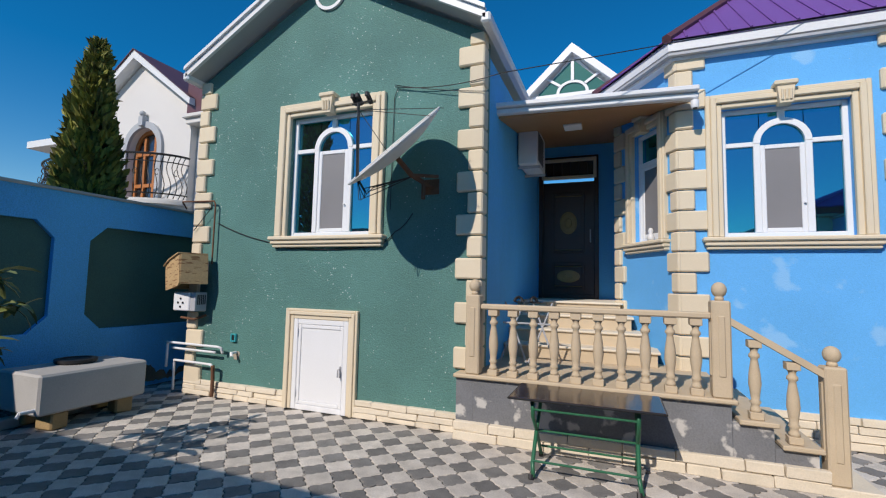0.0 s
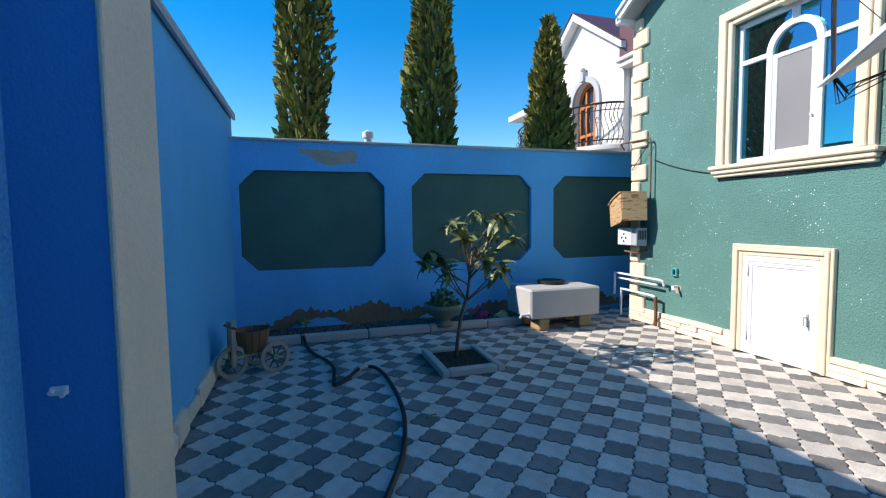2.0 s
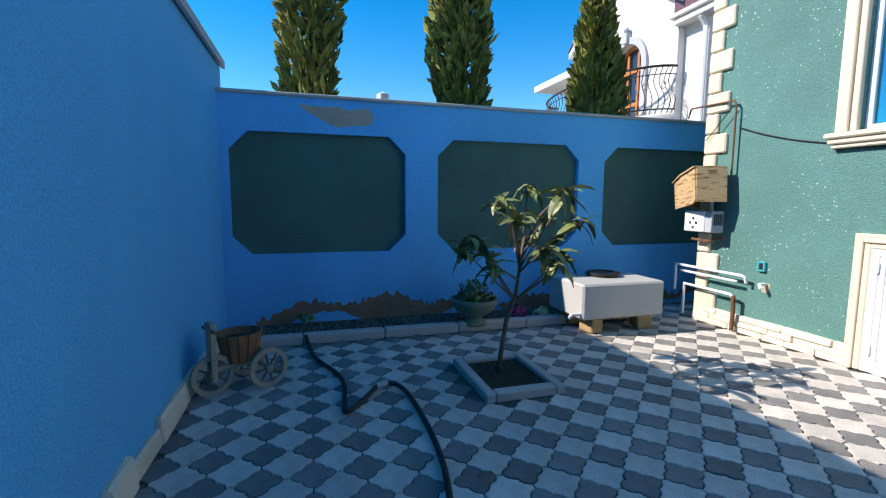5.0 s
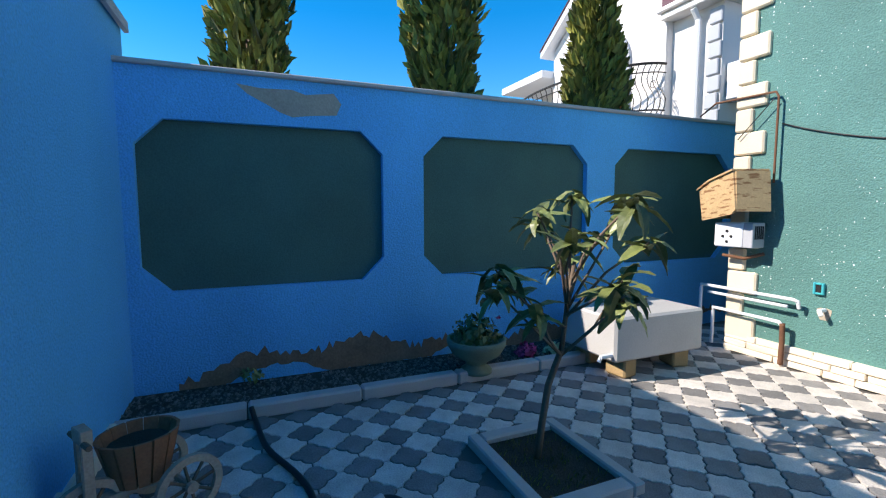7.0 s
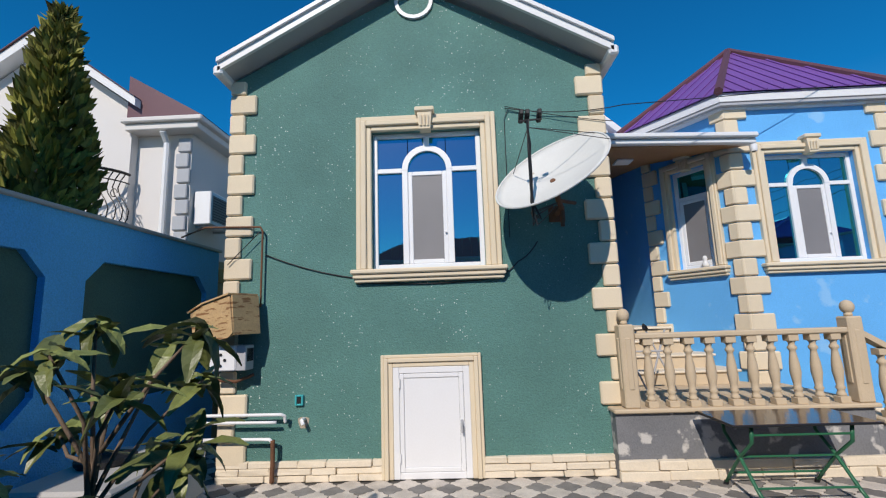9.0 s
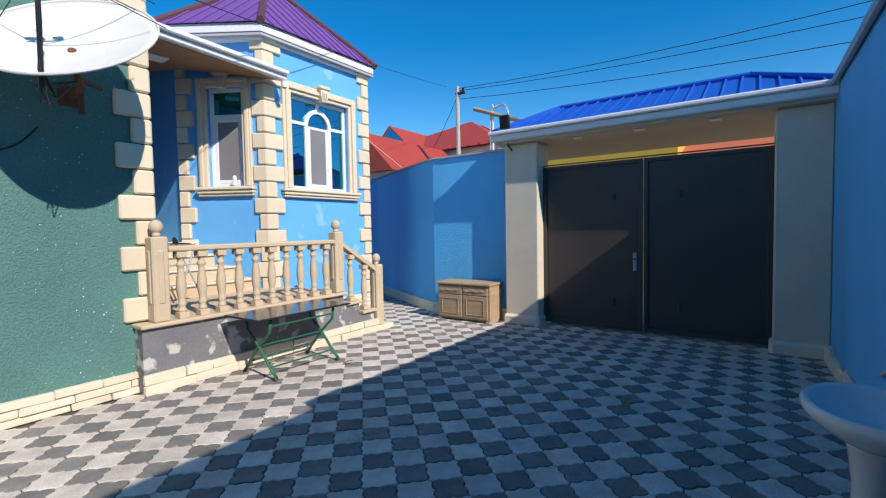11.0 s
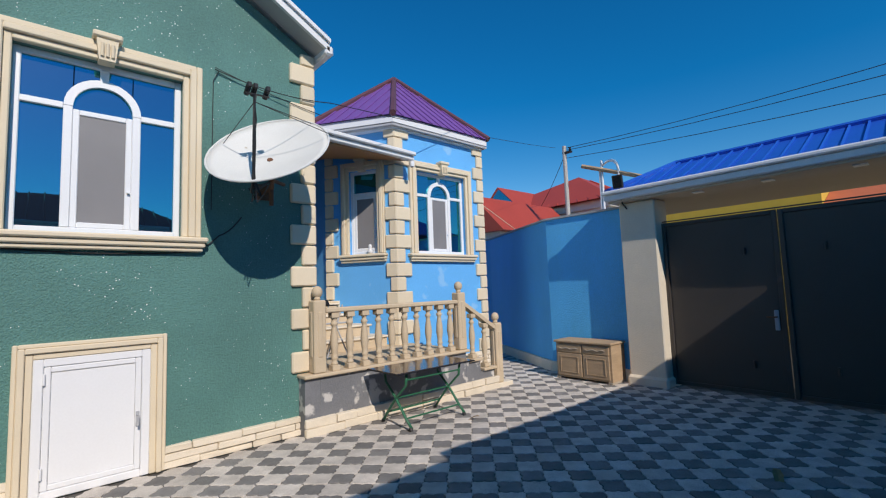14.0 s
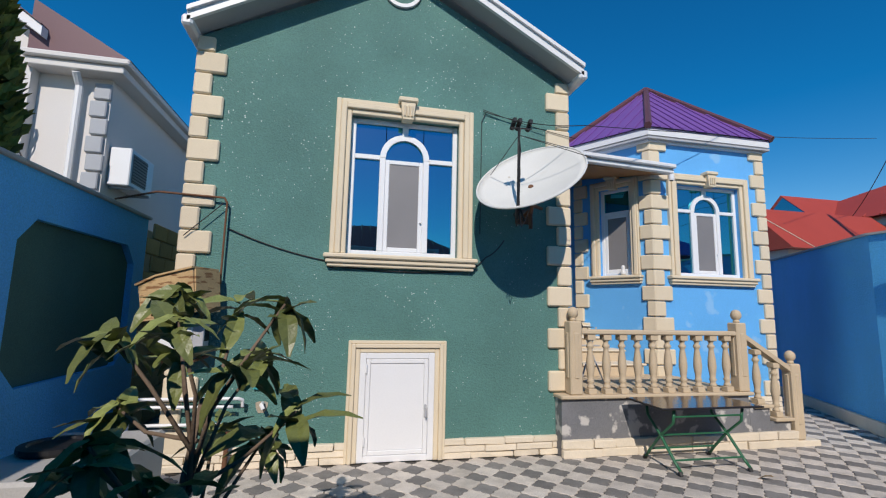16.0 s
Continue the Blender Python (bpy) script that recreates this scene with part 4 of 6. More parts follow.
def folding_table():
    t = thing("folding_table", "folding table with glossy dark top and green tube legs", "table", (-0.24, 3.93, 0))
    t.scale = (1.1, 0.9, 0.80)
    bm = B(); box(bm, -0.50, -0.30, 0.715, 0.50, 0.30, 0.74, 0.008)
    top = part("tabletop", bm, M_TABLE, t, "glossy dark brown top")
    part("edge_band", frame_bm(-0.505, 0.505, -0.305, 0.305, 0.02, -0.01, 0.01), M_BLACK, top)
    top.children[0].matrix_basis = pose(0, 0, 0.727, -90)
    for x in (-0.34, 0.34):
        for s in (-1, 1):
            bm = B(); tube(bm, [(x, -0.22 * s, 0.70), (x, -0.20 * s, 0.55), (x, 0.0, 0.36), (x, 0.20 * s, 0.12), (x + (0.0 if s > 0 else 0.015), 0.27 * s, 0.02)], 0.014, 8)
            leg = part("leg", bm, M_STEELG, t, "green tube leg", True)
            bm = B(); tube(bm, [(x, 0.262 * s, 0.04), (x, 0.28 * s, 0.0)], 0.019, 8)
            part("foot_cap", bm, M_BLACK, leg)
    for y, z in ((-0.20, 0.14), (0.20, 0.14), (0.0, 0.36), (-0.21, 0.62)):
        bm = B(); tube(bm, [(-0.34, y, z), (0.34, y, z)], 0.011, 8)
        part("crossbar", bm, M_STEELG, t)


folding_table()


def cabinet():
    c = thing("cabinet", "worn wooden drawer cabinet standing outdoors by the gate", "cabinet", (2.49, 3.16, 0))
    c.scale.z = 0.9
    bm = B(); box(bm, 0.02, 0.0, 0.03, 0.40, 0.90, 0.60, 0.004)
    part("body", bm, M_WOOD, c)
    bm = B(); box(bm, -0.02, -0.02, 0.60, 0.41, 0.92, 0.635, 0.008)
    part("top", bm, M_WOOD, c, "chipped wooden top")
    for k in range(2):
        y = 0.03 + k * 0.43
        bm = B(); box(bm, -0.002, y, 0.44, 0.02, y + 0.41, 0.575, 0.008)
        dr = part("drawer", bm, M_WOOD, c)
        bm = B(); tube(bm, [(-0.006, y + 0.06 + 0.30 * i / 8, 0.505 + 0.012 * math.sin(i * 1.6)) for i in range(9)], 0.010, 6)
        part("carved_pull", bm, M_WOODG, dr)
        bm = B(); box(bm, -0.002, y, 0.06, 0.02, y + 0.41, 0.43, 0.008)
        d = part("door", bm, M_WOOD, c)
        bm = frame_bm(y + 0.05, y + 0.36, 0.11, 0.38, 0.02, -0.01, 0.0)
        bmesh.ops.transform(bm, matrix=Matrix(((0, 1, 0, 0), (1, 0, 0, 0), (0, 0, 1, 0), (0, 0, 0, 1))), verts=bm.verts)
        part("door_moulding", bm, M_WOOD, d)
    for y in (0.0, 0.84):
        bm = B(); box(bm, 0.0, y, 0.0, 0.40, y + 0.06, 0.03)
        part("foot", bm, M_WOODG, c)


cabinet()


def basin():
    b = thing("wash_basin", "white porcelain pedestal basin by the blue wall", "wash basin", (-0.85, -0.30, 0))
    b.scale.z = 0.88
    prof = [(0.10, 0.0), (0.11, 0.02), (0.085, 0.06), (0.075, 0.2), (0.07, 0.45), (0.085, 0.60), (0.10, 0.64)]
    part("pedestal", lathe(B(), prof, 18), M_PORC, b, "", True)
    prof = [(0.09, 0.62), (0.17, 0.66), (0.25, 0.72), (0.275, 0.755), (0.275, 0.785), (0.26, 0.795), (0.235, 0.785), (0.20, 0.74), (0.10, 0.70), (0.02, 0.695)]
    part("bowl", lathe(B(), prof, 28, Matrix.Diagonal((1.0, 0.82, 1, 1))), M_PORC, b, "", True)
    bm = B(); tube(bm, [(0.02, -0.19, 0.78), (0.02, -0.19, 0.90), (0.02, -0.14, 0.955), (0.02, -0.03, 0.94), (0.02, -0.01, 0.91)], 0.011, 8)
    part("tap", bm, M_SOFFIT, b, "chrome tap", True)
    bm = B(); tube(bm, [(-0.08, -0.05, 0.5), (-0.14, -0.02, 0.44), (-0.17, 0.02, 0.36), (-0.15, 0.0, 0.28), (-0.12, -0.06, 0.26)], 0.016, 8)
    part("waste_pipe", bm, M_BLACK, b)
    s = thing("stool", "small weathered wooden stool beside the basin", "stool", (-0.98, -0.43, 0))
    bm = B(); box(bm, -0.10, -0.11, 0.26, 0.12, 0.11, 0.285, 0.005)
    part("seat", bm, M_WOODG, s)
    for x, y in ((-0.08, -0.09), (0.09, -0.09), (-0.08, 0.09), (0.09, 0.09)):
        bm = B(); box(bm, x - 0.017, y - 0.017, 0, x + 0.017, y + 0.017, 0.26, 0.003)
        part("leg", bm, M_WOODG, s)
    bm = B(); box(bm, -0.07, 0.082, 0.10, 0.08, 0.098, 0.13)
    part("stretcher", bm, M_WOODG, s)
    cable("drain_hose", [(-1.0, -0.36, 0.44), (-1.14, -0.33, 0.30), (-1.16, -0.32, 0.02)], 0.018, "black ribbed hose hanging beside the basin")


basin()

# garden hose across the paving
hose = [(-5.30, 0.05, 0.10), (-5.22, 0.08, 0.02), (-4.85, 0.14, 0.02), (-4.50, 0.28, 0.02), (-4.25, 0.33, 0.02), (-3.95, 0.31, 0.02), (-3.80, 0.31, 0.02), (-3.90, 0.42, 0.03), (-4.08, 0.56, 0.05), (-4.10, 0.68, 0.04), (-3.95, 0.75, 0.02), (-3.55, 0.77, 0.02), (-3.2, 0.76, 0.02), (-2.9, 0.72, 0.02), (-2.5, 0.62, 0.02), (-2.1, 0.45, 0.02), (-1.7, 0.28, 0.02), (-1.35, 0.15, 0.02), (-1.10, 0.22, 0.02), (-1.02, 0.42, 0.02), (-1.18, 0.55, 0.02), (-1.38, 0.45, 0.02), (-1.36, 0.22, 0.04), (-1.2, -0.1, 0.02), (-1.16, -0.30, 0.02)]


def smooth(pts, n=5):
    p = [Vector(q) for q in pts]
    out = []
    for i in range(len(p) - 1):
        a, b, c, d = p[max(i - 1, 0)], p[i], p[i + 1], p[min(i + 2, len(p) - 1)]
        for k in range(n):
            t = k / n
            out.append(0.5 * (2 * b + (c - a) * t + (2 * a - 5 * b + 4 * c - d) * t * t + (3 * b - a - 3 * c + d) * t ** 3))
    return out + [p[-1]]


h = thing("garden_hose", "black garden hose lying across the paving", "hose", (0, 0, 0))
part("hose_line", tube(B(), smooth(hose), 0.017, 8), M_BLACK, h, "", True)
bm = B(); tube(bm, [(-4.06, 0.54, 0.055), (-4.11, 0.62, 0.055)], 0.022, 10)
part("hose_joiner", bm, M_SOFFIT, h, "silver joiner")


def leaf_mesh(name, length, width, mat):
    bm = B()
    rows = []
    for i in range(7):
        t = i / 6
        w = width * (math.sin(math.pi * min(t * 0.92 + 0.05, 1)) ** 0.8) * 0.5 + 0.001
        droop = -0.55 * length * t * t
        rows.append([bm.verts.new((s * w, length * t, droop + (0.22 * w if s else 0) + (0.006 * (i % 2) if s else 0))) for s in (-1, 0, 1)])
    for a, b in zip(rows, rows[1:]):
        for k in range(2):
            bm.faces.new((a[k], a[k + 1], b[k + 1], b[k]))
    return mesh_of(bm, name, mat)


def loquat():
    rng = random.Random(11)
    t = thing("loquat_tree", "young loquat tree with long glossy serrated leaves", "tree", (-4.16, 1.56, 0.02))
    fork = Vector((0.06, 0.06, 0.62))
    part("trunk", tube(B(), [(0, -0.04, 0), (0.01, -0.02, 0.2), (0.02, 0.01, 0.42), fork], 0.021, 8, 0.017), M_BARK, t, "", True)
    me = [leaf_mesh("leaf", l, w, M_LEAF) for l, w in ((0.18, 0.066), (0.22, 0.078), (0.14, 0.056))]
    part("leader", tube(B(), [fork - Vector((0, 0, 0.02)), (0.05, 0.10, 0.85), (0.08, 0.12, 1.10)], 0.015, 8, 0.010), M_BARK, t, "", True)
    tips = [(0.10, 0.45, 1.40), (0.30, 0.30, 1.42), (-0.05, 0.20, 1.46), (0.05, -0.10, 1.36), (0.22, 0.0, 1.22), (-0.20, 0.10, 1.30), (-0.08, 0.38, 1.22), (0.20, 0.52, 1.20), (0.10, -0.36, 0.98), (-0.06, -0.28, 1.06), (0.38, 0.16, 1.04), (0.26, 0.30, 0.92), (-0.25, 0.30, 1.04), (0.05, 0.44, 0.92), (0.16, -0.16, 0.86), (-0.16, -0.08, 0.94)]
    for tip in tips:
        tip = Vector(tip)
        root = fork if tip.z < 1.0 else fork.lerp(Vector((0.08, 0.12, 1.10)), rng.uniform(0.25, 0.9))
        mid = root.lerp(tip, 0.5) + Vector((rng.uniform(-0.03, 0.03), rng.uniform(-0.03, 0.03), 0.02 if tip.z > 1.1 else -0.04))
        part("branch", tube(B(), [root - Vector((0, 0, 0.03)), mid, tip], 0.009, 6, 0.005), M_BARK, t, "", True)
        for k in range(10):
            ob = new("leaf", me[rng.randrange(3)])
            ob.parent = t
            az = k * 137.5 + rng.uniform(-20, 20)
            el = rng.uniform(-38, 42) if k < 7 else rng.uniform(35, 70)
            ob.matrix_basis = Matrix.Translation(tip - Vector((0, 0, 0.012 * k - 0.03))) @ pose(0, 0, 0, el, rng.uniform(-25, 25), az) @ Matrix.Scale(rng.uniform(0.7, 1.08), 4)


loquat()


def tree_ring():
    r = thing("tree_surround", "square concrete kerb around the young tree with dark soil", "tree surround", (-4.10, 1.55, 0))
    r.scale = (0.91, 0.73, 0.75)
    s, w, hgt = 0.42, 0.10, 0.075
    for x0, y0, x1, y1 in ((-s, -s, s, -s + w), (-s, s - w, s, s), (-s, -s + w + 0.004, -s + w, s - w - 0.004), (s - w, -s + w + 0.004, s, s - w - 0.004)):
        bm = B(); box(bm, x0, y0, -0.02, x1, y1, hgt, 0.012)
        part("kerb_stone", bm, M_KERB, r)
    bm = B(); box(bm, -s + w, -s + w, -0.02, s - w, s - w, 0.03)
    part("soil", bm, M_EARTH, r, "dark soil with moss")
    rng = random.Random(8)
    bm = B()
    for i in range(260):
        x, y = rng.uniform(-0.3, 0.3), rng.uniform(-0.3, 0.3)
        a = rng.uniform(0, 6.28)
        l = rng.uniform(0.02, 0.05)
        v = [bm.verts.new((x - 0.004, y, 0.03)), bm.verts.new((x + 0.004, y, 0.03)), bm.verts.new((x + l * 0.5 * math.cos(a), y + l * 0.5 * math.sin(a), 0.03 + l))]
        bm.faces.new(v)
    ob = part("grass", bm, M_CYPRESS, r)
    ob["kind"] = "stuff"


tree_ring()


def planting_bed():
    bm = B(); box(bm, WX + 0.002, -0.755, -0.2, -5.46, 4.0, 0.05)
    structure("soil_bed", bm, M_EARTH, "planting bed of dark soil along the wall", "flower bed")
    k = thing("bed_kerb", "row of pale concrete kerb stones edging the bed", "kerb", (-5.40, 0, 0))
    y = -0.75
    while y < 3.95:
        ln = min(0.78, 3.97 - y)
        bm = B(); box(bm, -0.06, y, -0.02, 0.05, y + ln - 0.008, 0.085, 0.014)
        part("kerb_stone", bm, M_KERB, k)
        y += ln
    rng = np.random.default_rng(5)
    n = 3200
    verts, faces = [], []
    base = np.array([(1, 0, 0), (-0.5, 0.85, 0), (-0.5, -0.85, 0), (0.1, 0, 1.0)])
    for i in range(n):
        c = np.array((rng.uniform(WX + 0.03, -5.47), rng.uniform(-0.74, 3.98), 0.05))
        s = rng.uniform(0.008, 0.022)
        a = rng.uniform(0, 6.28)
        m = np.array(((math.cos(a), -math.sin(a), 0), (math.sin(a), math.cos(a), 0), (0, 0, 0.8)))
        verts += [tuple(c + s * (m @ b)) for b in base]
        j = 4 * i
        faces += [(j, j + 1, j + 3), (j + 1, j + 2, j + 3), (j + 2, j, j + 3)]
    me = bpy.data.meshes.new("gravel")
    me.from_pydata(verts, [], faces)
    me.materials.append(M_GRAVEL)
    tagged(new("gravel", me), "dark gravel scattered over the planting bed", "gravel", "", "stuff")


planting_bed()


def leafy(parent, name, mat, centre, radius, n, size, seed, flat=0.8):
    rng = random.Random(seed)
    bm = B()
    for i in range(n):
        d = Vector((rng.gauss(0, 1), rng.gauss(0, 1), abs(rng.gauss(0, 1)) * flat)).normalized()
        p = Vector(centre) + d * radius * rng.uniform(0.55, 1.05)
        u = Vector((rng.gauss(0, 1), rng.gauss(0, 1), rng.gauss(0, 1))).normalized()
        w = (d.cross(u)).normalized()
        u = (w.cross(d) + d * 0.5).normalized()
        s = size * rng.uniform(0.6, 1.2)
        q = [p - u * s, p + w * s * 0.5, p + u * s, p - w * s * 0.5]
        bm.faces.new([bm.verts.new(v) for v in q])
    return part(name, bm, mat, parent)


def urn():
    u = thing("planter_urn", "weathered green stone urn with leafy geranium", "planter", (-5.42, 1.78, 0.05))
    part("bowl", lathe(B(), [(0.13, 0.0), (0.13, 0.03), (0.08, 0.06), (0.09, 0.09), (0.20, 0.16), (0.245, 0.24), (0.25, 0.285), (0.225, 0.285), (0.20, 0.24)], 22), M_URN, u, "", True)
    leafy(u, "foliage", M_LEAF, (0, 0, 0.27), 0.21, 260, 0.04, 2, 1.0)
    leafy(u, "flower", M_FLOWER, (0.04, 0.18, 0.44), 0.025, 16, 0.014, 3)
    f = thing("cabbage_flower", "magenta ornamental cabbage in the bed", "flower", (-5.60, 2.38, 0.05))
    leafy(f, "petals", M_FLOWER, (0, 0, 0.02), 0.11, 120, 0.035, 4)
    f = thing("cabbage_flower", "pale green ornamental cabbage in the bed", "flower", (-5.55, 2.66, 0.05))
    leafy(f, "petals", M_PALEF, (0, 0, 0.02), 0.09, 110, 0.035, 5)
    f = thing("seedling", "small dark green weed beside the wall", "plant", (-5.82, 0.05, 0.05))
    leafy(f, "foliage", M_LEAF, (0, 0, 0.06), 0.09, 50, 0.03, 6)


urn()


def trough():
    t = thing("water_tank", "white concrete water tank raised on stone blocks", "water tank", (-5.20, 3.24, 0))
    bm = B(); box(bm, -0.34, -0.50, 0.16, 0.34, 0.50, 0.53, 0.02)
    part("tank_body", bm, M_TANK, t)
    part("lid", lathe(B(), [(0.17, 0.53), (0.185, 0.55), (0.185, 0.575), (0.14, 0.578), (0.13, 0.565), (0.02, 0.565)], 20, Matrix.Translation((-0.12, 0.05, 0))), M_BLACK, t, "round black lid")
    bm = B(); tube(bm, [(0.30, -0.49, 0.22), (0.30, -0.61, 0.22), (0.30, -0.63, 0.18)], 0.018, 8)
    part("drain_pipe", bm, M_WHITE, t)
    for x, y, a in ((0.20, -0.30, 8), (0.18, 0.34, -12), (-0.2, -0.3, 3), (-0.2, 0.33, 5)):
        b = tagged(part("support_block", box(B(), -0.10, -0.08, 0, 0.10, 0.08, 0.158, 0.015), M_BRICKB), "rough limestone block under the water tank", "block", "blocks under the tank")
        b.matrix_basis = pose(-5.20 + x, 3.24 + y, 0.0, 0, 0, a)


trough()


def barrow():
    w = thing("planter_cart", "rustic wooden tricycle planter cart with spoked wheels", "planter cart", (-4.34, -0.56, 0), 122)

    def wheel(x, y, r):
        bm = B()
        m = Matrix.Translation((x, y, r))
        lathe(bm, [(r - 0.034, -0.014), (r, -0.014), (r, 0.014), (r - 0.034, 0.014), (r - 0.034, -0.013)], 28, m @ pose(0, 0, 0, 90))
        caps = [f for f in bm.faces if len(f.verts) > 4]
        bmesh.ops.delete(bm, geom=caps, context="FACES_ONLY")
        wh = part("wheel", bm, M_WOODG, w, "grey wooden wheel")
        for k in range(8):
            a = math.pi * k / 4 + 0.2
            bm = B(); tube(bm, [m @ Vector((0.02 * math.cos(a), 0, 0.02 * math.sin(a))), m @ Vector(((r - 0.03) * math.cos(a), 0, (r - 0.03) * math.sin(a)))], 0.008, 6)
            part("spoke", bm, M_BARK, wh)
        bm = B(); tube(bm, [m @ Vector((0, -0.03, 0)), m @ Vector((0, 0.03, 0))], 0.026, 10)
        part("hub", bm, M_WOODG, wh)

    wheel(0.0, 0.0, 0.145)
    wheel(0.34, -0.14, 0.145)
    wheel(0.34, 0.20, 0.145)
    for y in (-0.035, 0.035):
        bm = B(); box(bm, -0.02, y - 0.012, 0.10, 0.02, y + 0.012, 0.50, 0.004)
        part("fork", bm, M_WOODG, w)
    bm = B(); box(bm, -0.022, -0.05, 0.46, 0.022, 0.05, 0.52, 0.004)
    part("fork_head", bm, M_WOODG, w)
    bm = B(); tube(bm, [(-0.01, -0.11, 0.47), (-0.01, 0.11, 0.47)], 0.012, 8)
    part("handlebar", bm, M_BARK, w)
    bm = B(); box(bm, 0.02, -0.03, 0.165, 0.36, 0.03, 0.195, 0.005)
    part("axle_frame", bm, M_WOODG, w)
    bm = B(); tube(bm, [(0.34, -0.17, 0.145), (0.34, 0.23, 0.145)], 0.014, 8)
    part("axle", bm, M_WOODG, w)
    for k in range(14):
        a0 = 2 * math.pi * k / 14
        bm = B()
        c = Vector((0.21, 0.03, 0))
        lo, hi = 0.095, 0.145
        q = [Vector((c.x + rr * math.cos(a0 + d) * 1.05, c.y + rr * math.sin(a0 + d) * 0.95, z)) for rr, z, d in ((lo, 0.197, -0.215), (lo, 0.197, 0.215), (hi, 0.41, 0.215), (hi, 0.41, -0.215))]
        out = Vector((math.cos(a0), math.sin(a0), 0)) * 0.014
        vi, vo = [bm.verts.new(v) for v in q], [bm.verts.new(v + out) for v in q]
        bm.faces.new(vi); bm.faces.new(vo[::-1])
        for i in range(4):
            bm.faces.new((vi[i], vi[(i + 1) % 4], vo[(i + 1) % 4], vo[i]))
        part("stave", bm, M_PLANTER, w)
    part("tub_soil", lathe(B(), [(0.09, 0.20), (0.125, 0.36), (0.02, 0.37)], 14, Matrix.Translation((0.21, 0.03, 0))), M_EARTH, w)


barrow()


def meter_and_pipes():
    g = thing("gas_meter", "white gas meter box with black grille on the house corner", "gas meter", (-4.90, 4.34, 1.04))
    bm = B(); box(bm, -0.27, -0.10, 0, 0.0, 0.08, 0.23, 0.01)
    part("housing", bm, M_WHITE, g)
    bm = B(); box(bm, 0.002, -0.09, 0.0, 0.09, 0.08, 0.23, 0.006)
    sd = part("grille_box", bm, M_SOFFIT, g)
    for k in range(5):
        bm = B(); box(bm, 0.09, -0.06 + k * 0.026, 0.08, 0.096, -0.048 + k * 0.026, 0.2)
        part("grille_slat", bm, M_BLACK, sd)
    for x, z in ((-0.18, 0.10), (-0.10, 0.10), (-0.14, 0.05), (-0.14, 0.15)):
        bm = B(); tube(bm, [(x, -0.10, z), (x, -0.108, z)], 0.014, 8)
        part("dial", bm, M_BLACK, g)
    c = thing("wooden_hood", "worn chipboard hood covering the gas meter", "hood", (-4.99, 4.27, 1.31), -22, "", 0, -6)
    bm = prism(B(), [(-0.26, 0.0), (-0.30, 0.30), (-0.12, 0.36), (0.22, 0.40), (0.24, 0.06), (0.18, 0.02)], -0.16, -0.145)
    part("front_board", bm, M_CARD, c, "peeling chipboard front")
    bm = prism(B(), [(-0.31, 0.305), (-0.12, 0.365), (0.23, 0.405), (0.23, 0.42), (-0.12, 0.38), (-0.32, 0.32)], -0.18, 0.16)
    part("top_board", bm, M_CARD, c)
    bm = B(); box(bm, 0.225, -0.145, 0.04, 0.24, 0.16, 0.40)
    part("side_board", bm, M_CARD, c)
    bm = B(); box(bm, -0.29, -0.145, 0.02, -0.275, 0.14, 0.30)
    part("side_board", bm, M_CARD, c)
    cable("gas_pipe", [(-5.93, 4.950, 2.467), (-5.35, 4.420, 2.448), (-4.78, 4.410, 2.429), (-4.755, 4.410, 2.381), (-4.755, 4.410, 1.628)], 0.010, "thin brown gas pipe running down the house corner", M_RUST)
    cable("gas_pipe", [(-5.1, 4.405, 2.054), (-4.78, 4.405, 2.381)], 0.005, "wire tied to the gas pipe", M_BLACK)
    cable("water_pipe", [(-5.370, 4.360, 0.315), (-5.370, 4.360, 0.625), (-4.510, 4.360, 0.620), (-4.480, 4.380, 0.603), (-4.480, 4.400, 0.542)], 0.016, "white plastic water pipe at the house corner", M_WHITE)
    cable("water_pipe", [(-5.290, 4.360, 0.559), (-4.550, 4.360, 0.551)], 0.015, "white plastic water pipe at the house corner", M_WHITE)
    cable("water_pipe", [(-5.230, 4.360, 0.044), (-5.230, 4.360, 0.411), (-4.610, 4.360, 0.402), (-4.580, 4.360, 0.368)], 0.016, "white plastic water pipe at the house corner", M_WHITE)
    cable("iron_pipe", [(-4.580, 4.360, 0.394), (-4.580, 4.370, 0.219), (-4.590, 4.380, 0.018)], 0.022, "rusty iron standpipe at the house foot", M_RUST)
    cable("iron_pipe", [(-5.15, 4.350, 0.949), (-4.95, 4.370, 0.930), (-4.80, 4.410, 0.986)], 0.016, "bare metal pipe under the gas meter", M_RUST)
    bm = B(); tube(bm, [(-4.32, 4.450, 0.558), (-4.32, 4.380, 0.558), (-4.30, 4.370, 0.521)], 0.018, 8)
    tagged(part("wall_tap", bm, M_WHITE), "small capped tap on the green wall", "tap")
    p = [(-4.33 + 0.05 * math.cos(a) * (1 + 0.25 * math.sin(3 * a)), 0.52 + 0.07 * math.sin(a) * (1 + 0.3 * math.cos(2 * a))) for a in [k * math.pi / 6 for k in range(12)]]
    tagged(part("chipped_plaster", prism(B(), p, GY - 0.004, GY + 0.003), M_PLASTER_BARE), "bare chipped plaster patch on the green wall", "plaster patch")
    b = thing("socket_box", "small teal socket box on the green wall", "socket", (-4.37, 4.455, 0.73))
    part("box", frame_bm(-0.04, 0.04, -0.05, 0.05, 0.018, -0.02, 0.015), M_TEAL, b)
    bm = B(); box(bm, -0.022, -0.008, -0.032, 0.022, 0.01, 0.032)
    part("socket", bm, M_BLACK, b)


meter_and_pipes()


